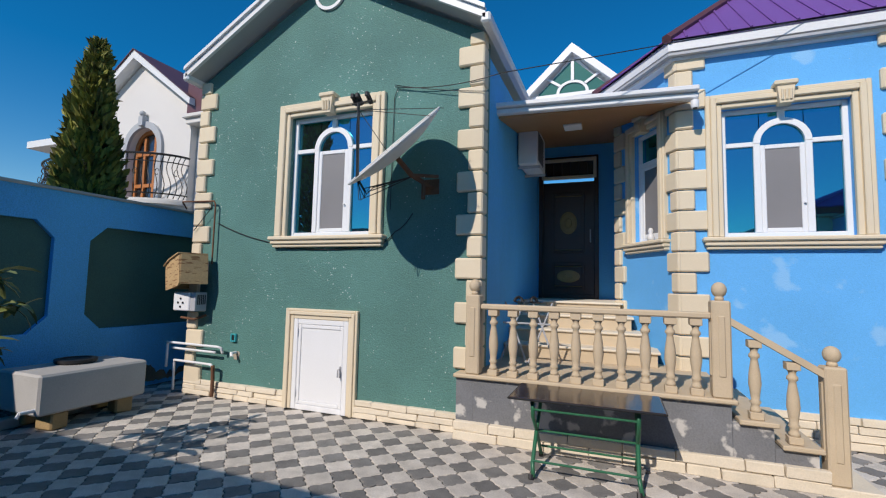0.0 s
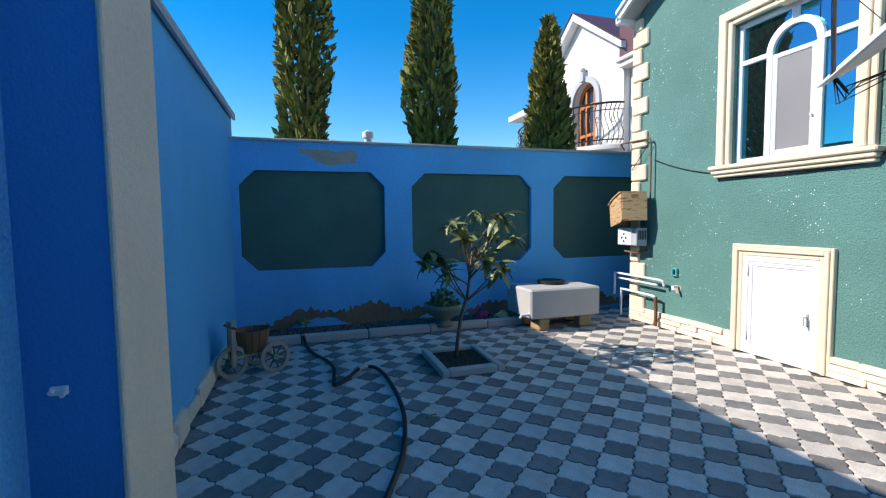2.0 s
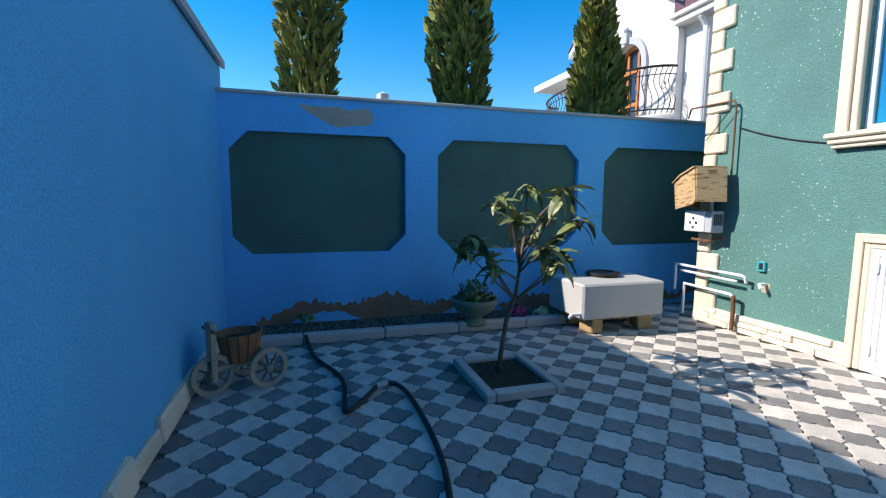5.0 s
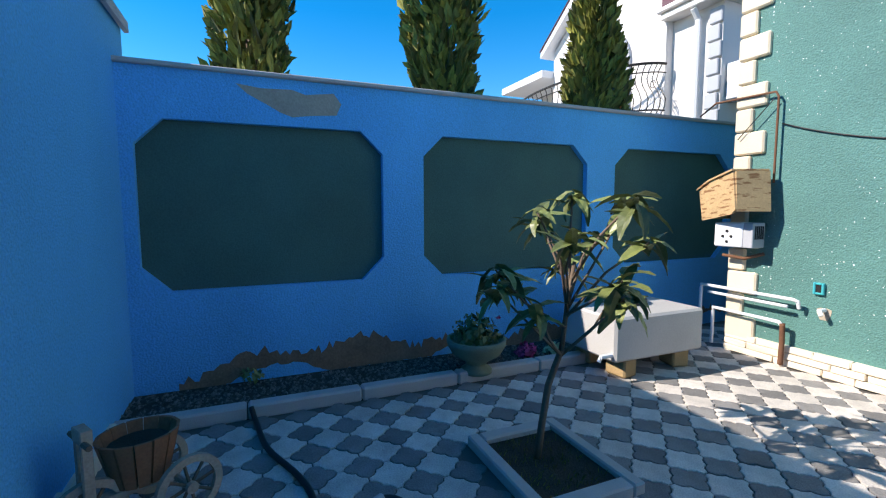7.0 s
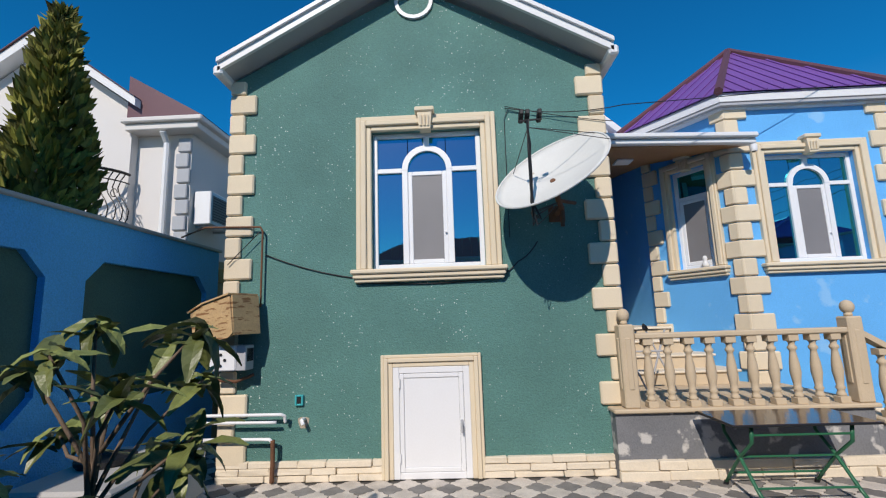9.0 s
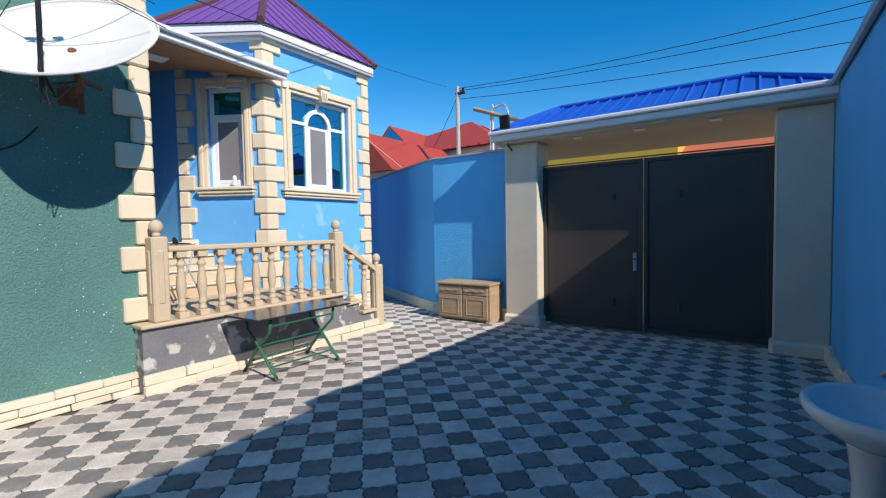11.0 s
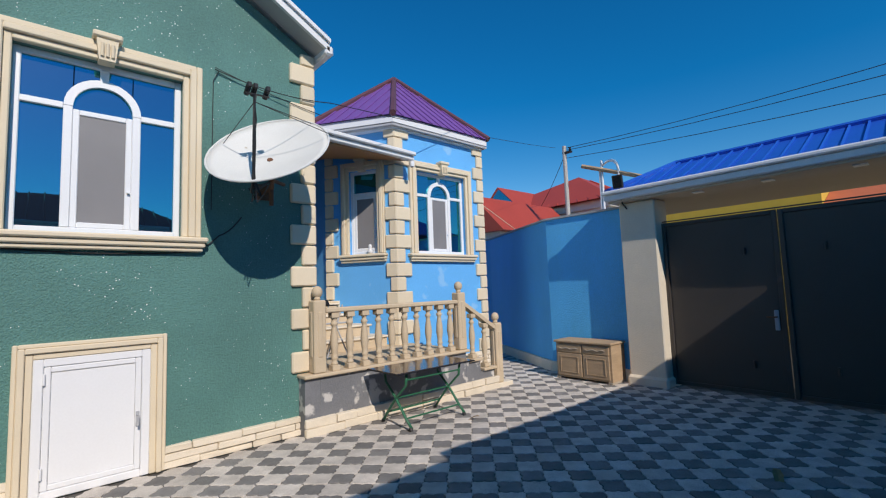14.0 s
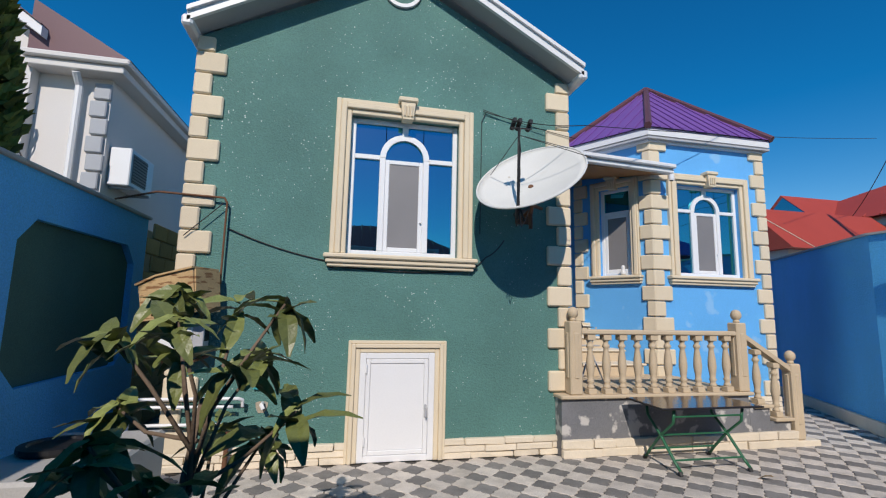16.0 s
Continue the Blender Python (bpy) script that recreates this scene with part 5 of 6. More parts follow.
def air_conditioner(at, rz, group=""):
    a = thing("air_conditioner", "white outdoor air conditioner unit on wall brackets", "air conditioner", at, rz)
    bm = B(); box(bm, -0.36, -0.26, 0, 0.36, 0, 0.52, 0.012)
    part("casing", bm, M_WHITE, a)
    bm = B(); box(bm, -0.30, -0.268, 0.06, 0.14, -0.258, 0.46, 0.006)
    gr = part("grille", bm, M_SCREEN, a)
    for k in range(9):
        bm = B(); box(bm, -0.29, -0.276, 0.08 + k * 0.042, 0.13, -0.268, 0.088 + k * 0.042)
        part("grille_bar", bm, M_BLACK, gr)
    for x in (-0.25, 0.25):
        bm = B(); box(bm, x - 0.015, -0.28, -0.035, x + 0.015, 0.02, -0.002)
        part("bracket", bm, M_SOFFIT, a)


air_conditioner((GX1 + 0.02, 6.55, 3.10), 90)

# bits on the porch
b = thing("shoe_rack", "folding metal rack leaning behind the balusters", "rack", (-0.95, 4.95, 0.645))
for x in (-0.08, 0.22):
    for s in (-1, 1):
        bm = B(); tube(bm, [(x - 0.14 * s, 0, 0), (x + 0.10 * s, 0.05, 0.62)], 0.010, 6)
        part("leg", bm, M_SOFFIT, b)
bm = B(); tube(bm, [(-0.2, 0.03, 0.40), (0.35, 0.03, 0.40)], 0.010, 6)
part("crossbar", bm, M_SOFFIT, b)
for i, (x, y, z) in enumerate(((-0.98, 5.0, 1.27), (-0.80, 5.0, 1.27))):
    s = thing("slipper", "dark slipper resting on the metal rack", "slipper", (x, y, z), 20 + 30 * i)
    bm = lathe(B(), [(0.03, -0.012), (0.045, -0.006), (0.045, 0.0), (0.02, 0.004)], 12, Matrix.Diagonal((0.95, 2.6, 1, 1)))
    part("sole", bm, M_BLACK, s)
    bm = B(); tube(bm, [(-0.045, 0.03, 0), (-0.03, 0.04, 0.035), (0.0, 0.045, 0.05), (0.03, 0.04, 0.035), (0.045, 0.03, 0)], 0.016, 6)
    part("strap", bm, M_BLACK, s)
p = pose(CA.x, CA.y, 0, 0, 0, SA) @ Vector((0.78, -0.05, 1.998))
f = tagged(part("figurine", lathe(B(), [(0.035, 0), (0.045, 0.03), (0.03, 0.07), (0.022, 0.085), (0.032, 0.11), (0.02, 0.145), (0.004, 0.15)], 12), M_PORC, None, "", True), "small white figurine on the window sill", "figurine")
f.location = p
c = thing("security_camera", "small white camera hanging under the canopy gutter", "camera", (0.76, 5.28, 3.35))
part("camera_body", lathe(B(), [(0.035, -0.05), (0.04, -0.02), (0.04, 0.03), (0.02, 0.04)], 12), M_WHITE, c)
part("lens", lathe(B(), [(0.02, -0.058), (0.022, -0.048)], 10), M_BLACK, c)
l = thing("floodlight", "black floodlight on a bent bracket at the gate pillar", "floodlight", (2.72, 2.90, 2.50))
bm = B(); tube(bm, [(0.02, 0, -0.05), (-0.06, 0.02, 0.02), (-0.10, 0.03, 0.18), (-0.10, 0.03, 0.24)], 0.011, 6)
part("bracket", bm, M_BLACK, l)
bm = B(); box(bm, -0.03, -0.07, 0, 0.02, 0.07, 0.19, 0.008, pose(-0.10, 0.04, 0.24, 0, -12, 10))
hd = part("lamp_head", bm, M_BLACK, l)
bm = B(); box(bm, -0.036, -0.055, 0.02, -0.031, 0.055, 0.17, 0, pose(-0.10, 0.04, 0.24, 0, -12, 10))
part("lamp_glass", bm, M_DKGLASS, hd)
for x, y, s in ((0.10, 3.42, 0.05), (-1.33, 1.0, 0.035), (0.55, 0.9, 0.06), (-2.9, 0.95, 0.03)):
    lf = tagged(new("fallen_leaf", leaf_mesh("fallen_leaf", s * 3, s, M_GOLD)), "dry brown leaf fallen on the paving", "leaf", "fallen leaves")
    lf.matrix_basis = pose(x, y, 0.045, 0, 0, x * 200)


# ---- beyond the walls ----
def cypress(at, height, rad, seed, lean=0.0):
    rng = np.random.default_rng(seed)
    t = thing("cypress_tree", "tall narrow dark green cypress behind the wall", "tree", at, 0, "cypresses behind the wall")
    part("trunk", tube(B(), [(0, 0, 0), (0, 0, height * 0.9)], 0.09, 8, 0.02), M_BARK, t)
    verts, faces = [], []
    n = 4600
    ph = rng.uniform(0, 6.28, 6)
    for i in range(n):
        u = rng.uniform(0.12, 1.0)
        a = rng.uniform(0, 2 * math.pi)
        prof = (1 - max(0, (u - 0.62) / 0.38) ** 1.8) * (0.72 + 0.28 * min(1, u / 0.35))
        lump = 1 + 0.28 * math.sin(3 * a + ph[0] + 9 * u) + 0.16 * math.sin(17 * u + ph[1] + 2 * a) + 0.14 * math.sin(31 * u + 5 * a + ph[2])
        r = rad * prof * lump * rng.uniform(0.55, 1.0) ** 0.6
        p = np.array((r * math.cos(a), r * math.sin(a), height * u))
        l = rng.uniform(0.08, 0.2) * (1.25 if rng.uniform() > 0.9 else 1)
        d = np.array((math.cos(a) * 0.55, math.sin(a) * 0.55, rng.uniform(0.5, 1.2))) + rng.normal(0, 0.22, 3)
        d /= np.linalg.norm(d)
        s = np.cross(d, rng.normal(0, 1, 3)); s /= np.linalg.norm(s)
        w = np.cross(d, s)
        b = 0.016 + 0.014 * rng.uniform()
        j = len(verts)
        verts += [tuple(p + s * b), tuple(p - s * b * 0.5 + w * b), tuple(p - s * b * 0.5 - w * b), tuple(p + d * l), tuple(p + d * l * 0.55 + s * b * 1.9), tuple(p + d * l * 0.6 - s * b * 1.7)]
        faces += [(j, j + 1, j + 3), (j + 1, j + 2, j + 3), (j + 2, j, j + 3), (j, j + 4, j + 3), (j + 2, j + 5, j + 3)]
    me = bpy.data.meshes.new("crown")
    me.from_pydata(verts, [], faces)
    me.materials.append(M_CYPRESS)
    ob = new("crown", me)
    ob.parent = t


cypress((-6.75, 0.15, -0.06), 6.5, 0.30, 1)
cypress((-6.75, 2.06, -0.06), 6.1, 0.29, 2)
cypress((-6.75, 4.08, -0.06), 4.7, 0.27, 3)


def neighbour_house():
    Y = 6.35
    h = thing("neighbour_house", "white two-storey neighbour house with arched balcony door", "house", (-0.32, 0, -0.46))
    ax0, ax1, az0, az1 = -9.12, -8.22, 3.40, 4.50
    bm = wall_y(B(), -10.35, -7.38, 0, 5.30, Y, Y + 0.3, [(ax0, ax1, az0, az1 + 0.45)])
    prism(bm, [(-10.35, 5.30), (-7.38, 5.30), (-8.87, 6.36)], Y, Y + 0.3)
    w = part("wall", bm, M_NWALL, h)
    bm = B()
    cx, R = (ax0 + ax1) / 2, (ax1 - ax0) / 2
    for k in range(14):
        a, b = math.pi * k / 14, math.pi * (k + 1) / 14
        prism(bm, [(cx + R * math.cos(a), az1 + R * math.sin(a)), (cx + R * math.cos(b), az1 + R * math.sin(b)), (cx + R * math.cos(b), az1 + 0.452), (cx + R * math.cos(a), az1 + 0.452)], Y + 0.002, Y + 0.28)
    part("arch_infill", bm, M_NWALL, w)
    bm = B()
    for k in range(14):
        a, b = math.pi * k / 14, math.pi * (k + 1) / 14
        prism(bm, [(cx + r * math.cos(t), az1 + r * math.sin(t)) for r, t in ((R, a), (R + 0.13, a), (R + 0.13, b), (R, b))], Y - 0.06, Y)
    for x in (ax0 - 0.13, ax1):
        box(bm, x, Y - 0.06, az0, x + 0.13, Y, az1)
    box(bm, cx - 0.06, Y - 0.12, az1 + R + 0.02, cx + 0.06, Y, az1 + R + 0.22)
    part("arch_moulding", bm, M_NGREY, h, "pale grey arch moulding")
    part("arch_ball", lathe(B(), [(0.01, -0.06), (0.05, -0.03), (0.06, 0.0), (0.05, 0.035), (0.01, 0.06)], 12, Matrix.Translation((cx, Y - 0.08, az1 + R + 0.28))), M_NGREY, h)
    bm = frame_bm(ax0, ax1, az0, az1, 0.09, Y + 0.12, Y + 0.2)
    for k in range(10):
        a, b = math.pi * k / 10, math.pi * (k + 1) / 10
        prism(bm, [(cx + r * math.cos(t), az1 + r * math.sin(t)) for r, t in ((R - 0.08, a), (R, a), (R, b), (R - 0.08, b))], Y + 0.12, Y + 0.2)
    for x in (cx - 0.17, cx + 0.13):
        box(bm, x, Y + 0.118, az0 + 0.09, x + 0.06, Y + 0.2, az1 + 0.3)
    box(bm, ax0 + 0.09, Y + 0.117, az0 + 0.35, ax1 - 0.09, Y + 0.19, az0 + 0.42)
    dr = part("balcony_door", bm, M_ORANGE, h, "orange varnished wooden door")
    bm = B(); box(bm, ax0, Y + 0.16, az0, ax1, Y + 0.17, az1 + R)
    part("pane", bm, M_DKGLASS, dr)
    # eaves of the gable
    for s, x in ((-1, -10.55), (1, -7.20)):
        bm = prism(B(), [(-8.87, 6.55), (x, 5.33), (x, 5.20), (-8.87, 6.38)], Y - 0.22, Y + 4)
        r = part("roof", bm, M_ROOFW, h, "white-edged roof slope")
        bm = prism(B(), [(-8.87, 6.57), (x, 5.35), (x, 5.335), (-8.87, 6.555)], Y - 0.25, Y + 4)
        part("roof_sheet", bm, M_MAROON, r)
    # lower block with cornice and quoins
    bm = B(); box(bm, -7.378, Y + 0.15, 0, -6.52, Y + 4.2, 4.87)
    part("side_block", bm, M_NWALL, h)
    bm = B()
    box(bm, -7.42, Y - 0.10, 4.87, -6.30, Y + 4.3, 4.97, 0.01)
    box(bm, -7.46, Y - 0.16, 4.972, -6.22, Y + 4.4, 5.05, 0.015)
    part("cornice", bm, M_NWALL, h, "white moulded cornice")
    bm = prism(B(), [(-7.4, 5.052), (-6.22, 5.052), (-7.4, 5.75)], Y - 0.1, Y + 4.2)
    part("low_roof", bm, M_MAROON, h, "brown metal roof slope")
    bm = B(); box(bm, 0, 0, 0, 0.20, 0.06, 0.22, 0.012)
    me = mesh_of(bm, "quoin", M_NGREY)
    for k in range(16):
        ob = new("quoin", me)
        ob.parent, ob.location = h, (-6.74 + (0.03 if k % 2 else 0), Y + 0.095, 0.9 + k * 0.245)
    bm = B(); tube(bm, [(-6.86, Y + 0.06, 0), (-6.86, Y + 0.06, 4.70), (-6.86, Y - 0.06, 4.85)], 0.045, 8)
    part("downpipe", bm, M_ROOFW, h, "cream downpipe")
    bm = B(); box(bm, -12.1, Y - 0.3, 4.75, -10.36, Y + 2.5, 4.9)
    part("porch_roof", bm, M_ROOFW, h)
    bm = B(); box(bm, -11.9, Y + 0.8, 0, -10.36, Y + 2.4, 4.75)
    part("wing", bm, M_NWALL, h)
    # balcony
    cen, rx, ry, z0 = -9.35, 2.05, 0.95, 3.36
    pt = lambda a, k=1.0, z=0: (cen + rx * k * math.cos(a), Y - ry * k * math.sin(a), z)
    arc = [math.pi * k / 36 for k in range(37)]
    bm = prism(B(), [pt(a)[:2] for a in arc], z0 - 0.22, z0, "z")
    prism(bm, [pt(a, 1.03)[:2] for a in arc], z0 - 0.10, z0 - 0.04, "z")
    prism(bm, [pt(a, 0.9)[:2] for a in arc], z0 - 0.5, z0 - 0.22, "z")
    bal = part("balcony", bm, M_NWALL, h, "curved white balcony slab")
    for z, r in ((z0 + 0.84, 0.022), (z0 + 0.10, 0.014), (z0 + 0.70, 0.010)):
        bm = B(); tube(bm, [pt(a, 0.97, z) for a in arc], r, 6)
        part("rail", bm, M_IRON, bal, "black wrought iron rail")
    for k in range(1, 36):
        a = math.pi * k / 36
        bm = B(); tube(bm, [pt(a, 0.97 + 0.05 * math.sin(t * math.pi * 2), z0 + 0.02 + 0.8 * t) for t in (0, 0.15, 0.3, 0.45, 0.6, 0.75, 0.9, 1)], 0.009, 5)
        part("bar", bm, M_IRON, bal)
        if k % 3 == 0:
            bm = B(); tube(bm, [(pt(a, 0.99, 0)[0] + 0.05 * math.cos(t), pt(a, 0.99, 0)[1], z0 + 0.5 + 0.06 * math.sin(t)) for t in [0.3 * i * 2 for i in range(10)]], 0.007, 5)
            part("scroll", bm, M_IRON, bal)


neighbour_house()
air_conditioner((-6.82, 6.95, 3.0), 90)


def far_things():
    h = thing("red_roof_house", "neighbour house with red metal hip roof and triangular dormer", "house", (0, 0, -0.06))
    bm = B(); box(bm, 11.3, 7.6, 0, 18, 15, 4.35)
    part("wall", bm, M_NWALL, h)
    bm = B(); box(bm, 11.2, 7.5, 4.12, 18.1, 15.1, 4.42, 0.02)
    part("cornice", bm, M_NWALL, h)
    e = [Vector(p) for p in ((11.0, 7.3, 4.42), (18.3, 7.3, 4.42), (18.3, 15.3, 4.42), (11.0, 15.3, 4.42))]
    r = [Vector((13.8, 10.2, 6.05)), Vector((15.5, 12.4, 6.05))]
    for q in ((e[3], e[0], r[0], r[1]), (e[0], e[1], r[0]), (e[1], e[2], r[1], r[0]), (e[2], e[3], r[1])):
        bm = B()
        bm.faces.new([bm.verts.new(v) for v in q])
        bm.faces.new([bm.verts.new(v - Vector((0, 0, 0.04))) for v in q][::-1])
        a, b = q[0], q[1]
        top = q[-1] if len(q) == 4 else q[2]
        for k in range(1, 18):
            s = a.lerp(b, k / 18)
            f = 1 - abs(k / 18 - 0.5) * 1.4
            tube(bm, [s + Vector((0, 0, 0.02)), s.lerp((q[2] + top) / 2, f * 0.85) + Vector((0, 0, 0.03))], 0.025, 4)
        part("roof", bm, M_RED, h, "ribbed red metal roof")
    bm = prism(B(), [(11.0, 4.5), (13.2, 4.5), (12.1, 5.55)], 10.9, 14.0)
    bmesh.ops.transform(bm, matrix=Matrix.Translation((11.4, 12.0, 0)) @ Matrix.Rotation(radians(-90), 4, "Z") @ Matrix.Translation((-12.1, -12.0 + 0.2, 0)), verts=bm.verts)
    dm = part("dormer", bm, M_RED, h)
    bm = prism(B(), [(9.95 + 1.0, 4.7), (11.35 + 1.0, 4.7), (11.65, 5.35)], 10.15, 10.2, "x")
    part("dormer_pane", bm, M_GLASS, dm)
    h2 = thing("red_roof_shed", "low outbuilding with red metal roof", "house", (0, 0, -0.06))
    bm = B(); box(bm, 6.6, 8.6, 0, 10.5, 15, 3.1)
    part("wall", bm, M_NWALL, h2)
    part("roof", prism(B(), [(8.3, 3.1), (15.2, 3.1), (15.2, 4.3), (9.5, 4.3)], 6.4, 10.6, "x"), M_RED, h2)
    h3 = thing("ochre_house", "ochre house front with orange tiled roof across the street", "house", (0, 0, -0.06))
    bm = B(); box(bm, 9.0, 1.6, 0, 14, 5.2, 3.7); box(bm, 9.0, -4, 0, 14, 1.598, 2.85)
    part("wall", bm, M_YELLOWB, h3)
    part("roof", prism(B(), [(8.7, 2.85), (14.3, 2.85), (11.5, 3.9)], -4.2, 1.59), M_TERRA, h3, "orange tiled roof")
    p = thing("utility_pole", "slim grey utility pole carrying overhead wires", "utility pole", (8.6, 7.55, -0.06))
    part("pole", tube(B(), [(0, 0, 0), (0, 0, 5.75)], 0.08, 8, 0.06), M_KERB, p)
    bm = B(); box(bm, -0.05, -0.25, 5.5, 0.05, 0.05, 5.56)
    part("cross_arm", bm, M_IRON, p)
    for k in range(2):
        bm = lathe(B(), [(0.03, 0), (0.045, 0.03), (0.03, 0.07), (0.04, 0.1)], 8, Matrix.Translation((0, -0.2 + 0.2 * k, 5.56)))
        part("insulator", bm, M_BLACK, p)
    for k, (z, yy) in enumerate(((5.62, -6.0), (5.55, -6.5), (5.30, -7.5))):
        cable("overhead_wire", [(8.6, 7.5, z), (7.4, yy, z - 0.30 - 0.25 * k)], 0.008, "black overhead wire across the street", sag=0.25)
    cable("overhead_wire", [(8.6, 7.5, 5.5), (10.9, 10.2, 4.4)], 0.010, "black overhead wire to the red roofed house", sag=0.1)
    g = thing("pipe_frame", "tall bent white gas pipe with a timber beam", "pipe", (8.6, 6.3, -0.06))
    part("pipe", tube(B(), smooth([(0, 0.05, 0), (0, 0.05, 4.6), (0, 0.02, 4.85), (0, -0.2, 4.95), (0, -0.38, 4.85), (0, -0.45, 4.5), (0, -0.45, 3.0)], 4), 0.035, 8), M_ROOFW, g, "", True)
    part("beam", tube(B(), [(-0.1, 0.62, 4.95), (0.1, -1.1, 4.30)], 0.06, 6), M_WOOD, g, "weathered timber beam")
    part("upright", tube(B(), [(0, 0.12, 0), (0, 0.12, 4.75)], 0.03, 6), M_ROOFW, g)
    v = thing("roof_vent", "small white roof vent beyond the wall", "vent", (-8.2, 1.25, -0.06))
    part("vent_pipe", lathe(B(), [(0.07, 0), (0.07, 2.95), (0.10, 2.96), (0.10, 3.06), (0.02, 3.1)], 12), M_ROOFW, v)
    s = thing("house_opposite", "low house with dark ribbed hip roof opposite", "house", (0, -11.5, -0.06))
    bm = B(); box(bm, -9, -4, 0, 3, 0, 3.3)
    part("wall", bm, M_NWALL, s)
    bm = B()
    q = [(-9.5, 0.5, 3.3), (3.5, 0.5, 3.3), (3.5, -4.5, 3.3), (-9.5, -4.5, 3.3), (-5, -2, 5.6), (-1, -2, 5.6)]
    vs = [bm.verts.new(x) for x in q]
    for f in ((0, 1, 5, 4), (1, 2, 5), (2, 3, 4, 5), (3, 0, 4), (0, 3, 2, 1)):
        bm.faces.new([vs[i] for i in f])
    for k in range(1, 30):
        x = -9.5 + k * 0.433
        f = min(1, (x + 9.5) / 4.5, (3.5 - x) / 4.5)
        tube(bm, [(x, 0.5, 3.33), (x, 0.5 - 2.5 * f, 3.33 + 2.3 * f)], 0.03, 4)
    part("roof", bm, M_MAROON, s, "ribbed dark metal roof")


far_things()


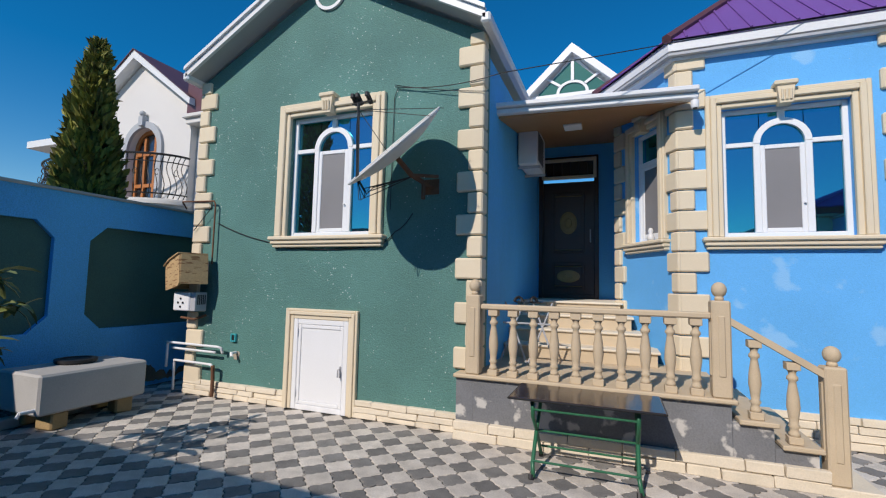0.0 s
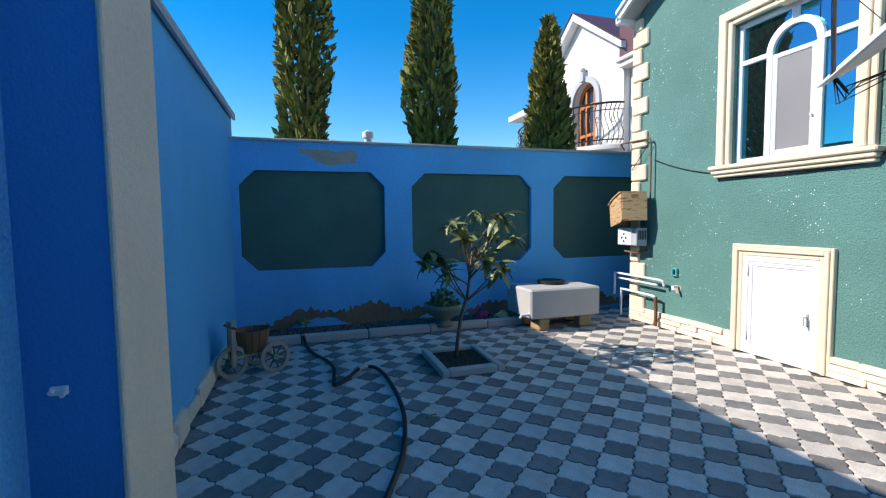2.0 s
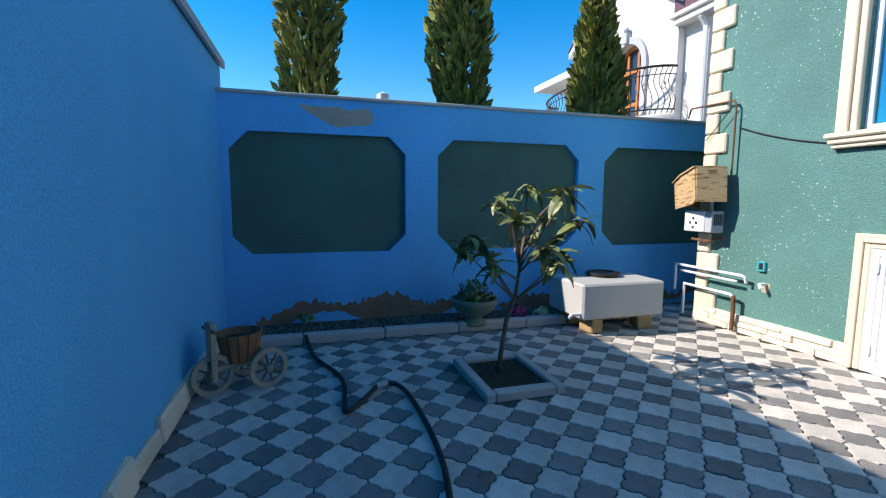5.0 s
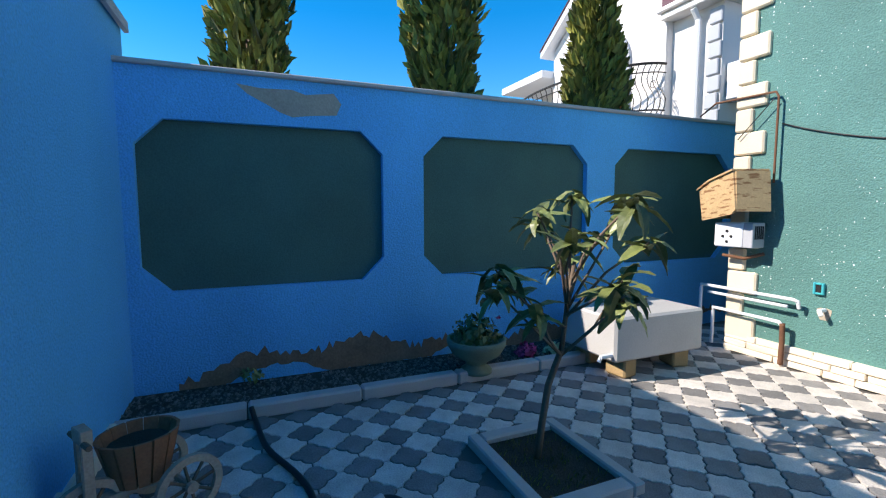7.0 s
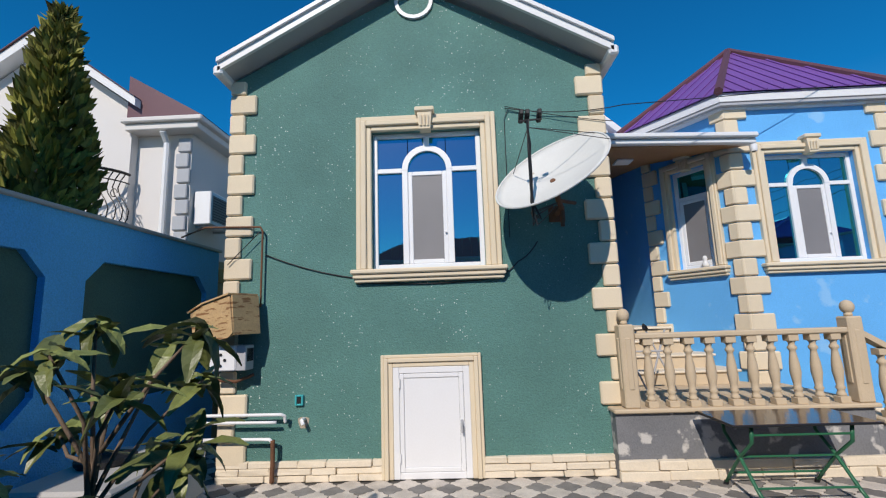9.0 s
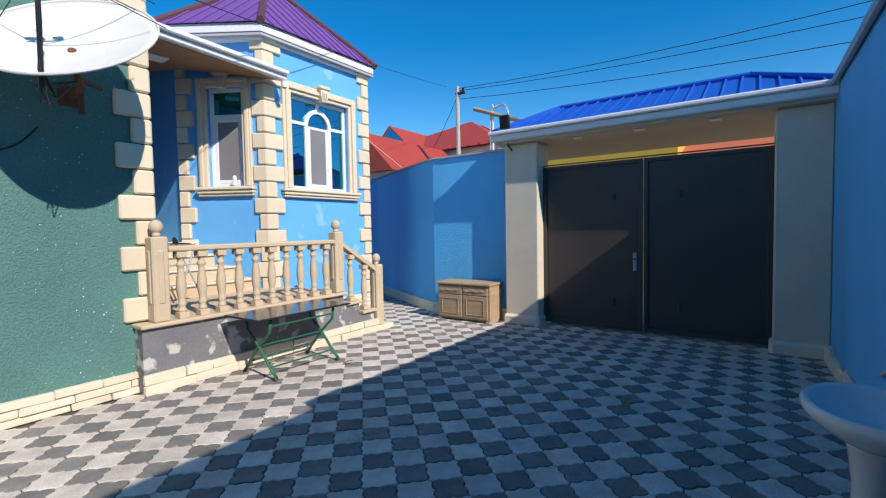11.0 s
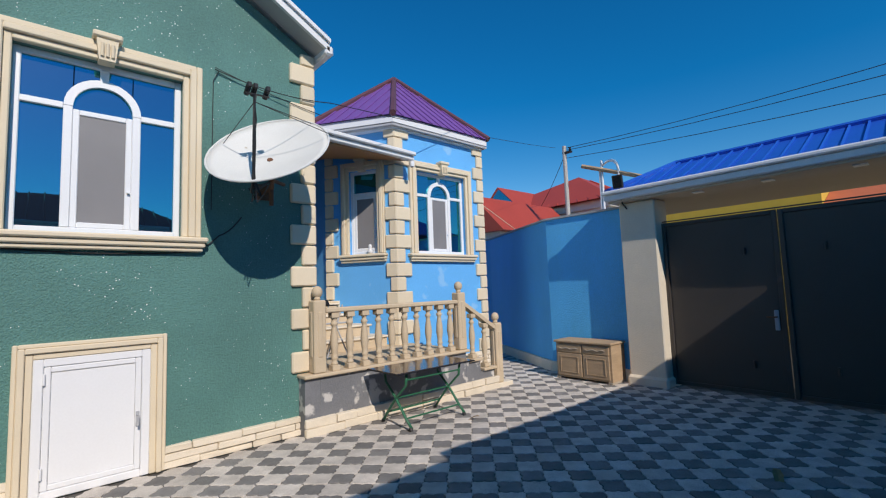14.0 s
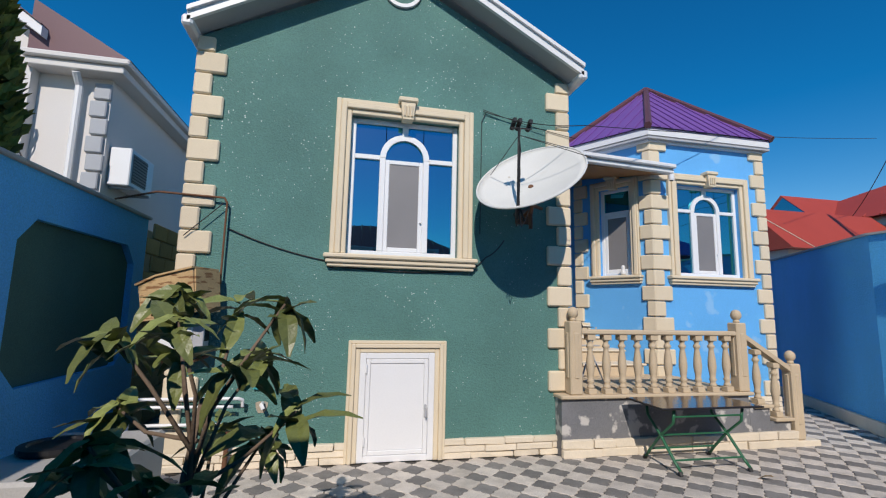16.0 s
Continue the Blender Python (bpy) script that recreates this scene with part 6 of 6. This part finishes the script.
# ---- paving pieces ----
def pavers():
    P = 0.2565
    ox, oy = -4.49, -0.406
    g, k = 0.0045, 0.024

    def corner_side(a, b, n, bulge):
        """A wavy edge from a to b."""
        a, b = Vector(a), Vector(b)
        d = b - a
        nrm = Vector((d.y, -d.x)).normalized()
        return [a + d * t + nrm * o for t, o in ((0.0, 0), (0.2, 0.0095), (0.38, 0.005), (0.5, -0.005), (0.62, 0.005), (0.8, 0.0095))]

    hlf = P / 2
    c = hlf * 0.88
    tips = [(c, 0), (0, c), (-c, 0), (0, -c)]
    dark = []
    for a, b in zip(tips, tips[1:] + tips[:1]):
        dark += corner_side(a, b, 6, 1)
    # the light piece fills the gap between four dark ones
    light = []
    for qx, qy in ((hlf, hlf), (-hlf, hlf), (-hlf, -hlf), (hlf, -hlf)):
        i0 = {(1, 1): 2, (-1, 1): 3, (-1, -1): 0, (1, -1): 1}[(1 if qx > 0 else -1, 1 if qy > 0 else -1)]
        seg = dark[i0 * 6:(i0 + 1) * 6] + [dark[((i0 + 1) * 6) % 24]]
        light += [Vector((p.x + qx, p.y + qy)) for p in seg[::-1]]

    def inset(poly, amount):
        cx = sum((p for p in poly), Vector((0, 0))) / len(poly)
        return [cx + (p - cx) * (1 - amount / max((p - cx).length, 1e-6)) for p in poly]

    def raw(poly):
        lo, md, hi = inset(poly, g), inset(poly, g), inset(poly, g + 0.006)
        n = len(poly)
        vs = [(p.x, p.y, -0.012) for p in lo] + [(p.x, p.y, -0.003) for p in md] + [(p.x, p.y, 0.0) for p in hi]
        fs = []
        for r in range(2):
            for i in range(n):
                j = (i + 1) % n
                fs.append((r * n + i, r * n + j, (r + 1) * n + j, (r + 1) * n + i))
        fs.append(tuple(2 * n + i for i in range(n)))
        return vs, fs

    kinds = []
    for name, poly, mat, far in (("dark_tile", dark, M_DARK_T, M_DARK_S), ("light_tile", light, M_LIGHT_T, M_LIGHT_S)):
        vs, fs = raw(poly)
        me = bpy.data.meshes.new(name)
        me.from_pydata(vs, [], fs)
        me.materials.append(mat)
        kinds.append((name, me, vs, fs, far))

    def inside(x, y):
        if x < -5.34 and y < 4.0:
            return False
        if -4.55 < x < -3.65 and 1.2 < y < 1.9:
            return abs(x + 4.10) > 0.40 or abs(y - 1.55) > 0.33
        if y < (-0.74 if x < -1.5 else -0.55) or x < -5.9:
            return False
        if y > 4.40 and -5.15 < x < 1.0:
            return False
        if x > 2.95 and y < 4.5:
            return False
        if x > 1.0 and y > 5.55 and x < 2.75:
            return False
        if y > 4.4 and x > 2.95 + (y - 4.4) * 0.56:
            return False
        return y < 8.3 and x < 4.9

    rng = random.Random(21)
    far = {"dark_tile": ([], []), "light_tile": ([], [])}
    count = 0
    for i in range(-8, 36):
        for j in range(-4, 34):
            for kk, (name, me, vs, fs, fm) in enumerate(kinds):
                x, y = ox + (i + 0.5 * kk) * P, oy + (j + 0.5 * kk) * P
                if not inside(x, y):
                    continue
                dz, tx, ty = rng.uniform(-0.003, 0.002), rng.uniform(-0.01, 0.01), rng.uniform(-0.01, 0.01)
                if -4.2 < x < -0.9 and -0.6 < y < 2.6 and count < 300:
                    ob = new(name, me)
                    ob.parent = pavement
                    ob.matrix_basis = pose(x, y, dz, math.degrees(tx), math.degrees(ty), 0)
                    count += 1
                else:
                    V, F = far[name]
                    n = len(V)
                    V += [(vx + x, vy + y, vz + dz + tx * vy - ty * vx) for vx, vy, vz in vs]
                    F += [tuple(a + n for a in f) for f in fs]
    for name, me, vs, fs, fm in kinds:
        V, F = far[name]
        m2 = bpy.data.meshes.new(name + "s")
        m2.from_pydata(V, [], F)
        m2.materials.append(fm)
        ob = new(name + "s", m2)
        ob.parent = pavement
        ob["kind"] = "stuff"


pavers()


def south_foot():
    rng = random.Random(9)
    for wall, x0, x1, y in ((wall_sw, -5.35, -1.66, -0.735), (wall_se, -1.25, 2.7, -0.56)):
        x = x0
        while x < x1 - 0.05:
            ln = min(rng.uniform(0.25, 0.5), x1 - x)
            d, hgt = rng.uniform(0.03, 0.06), rng.uniform(0.11, 0.17)
            bm = B(); box(bm, x, y - 0.01, -0.01, x + ln - 0.008, y + d, hgt, 0.014)
            for v in bm.verts:
                v.co += Vector((rng.uniform(-1, 1), rng.uniform(-1, 1), rng.uniform(-1, 1))) * 0.007
            part("stone", bm, M_STONE, wall, "rough cream foot stone")
            x += ln


south_foot()
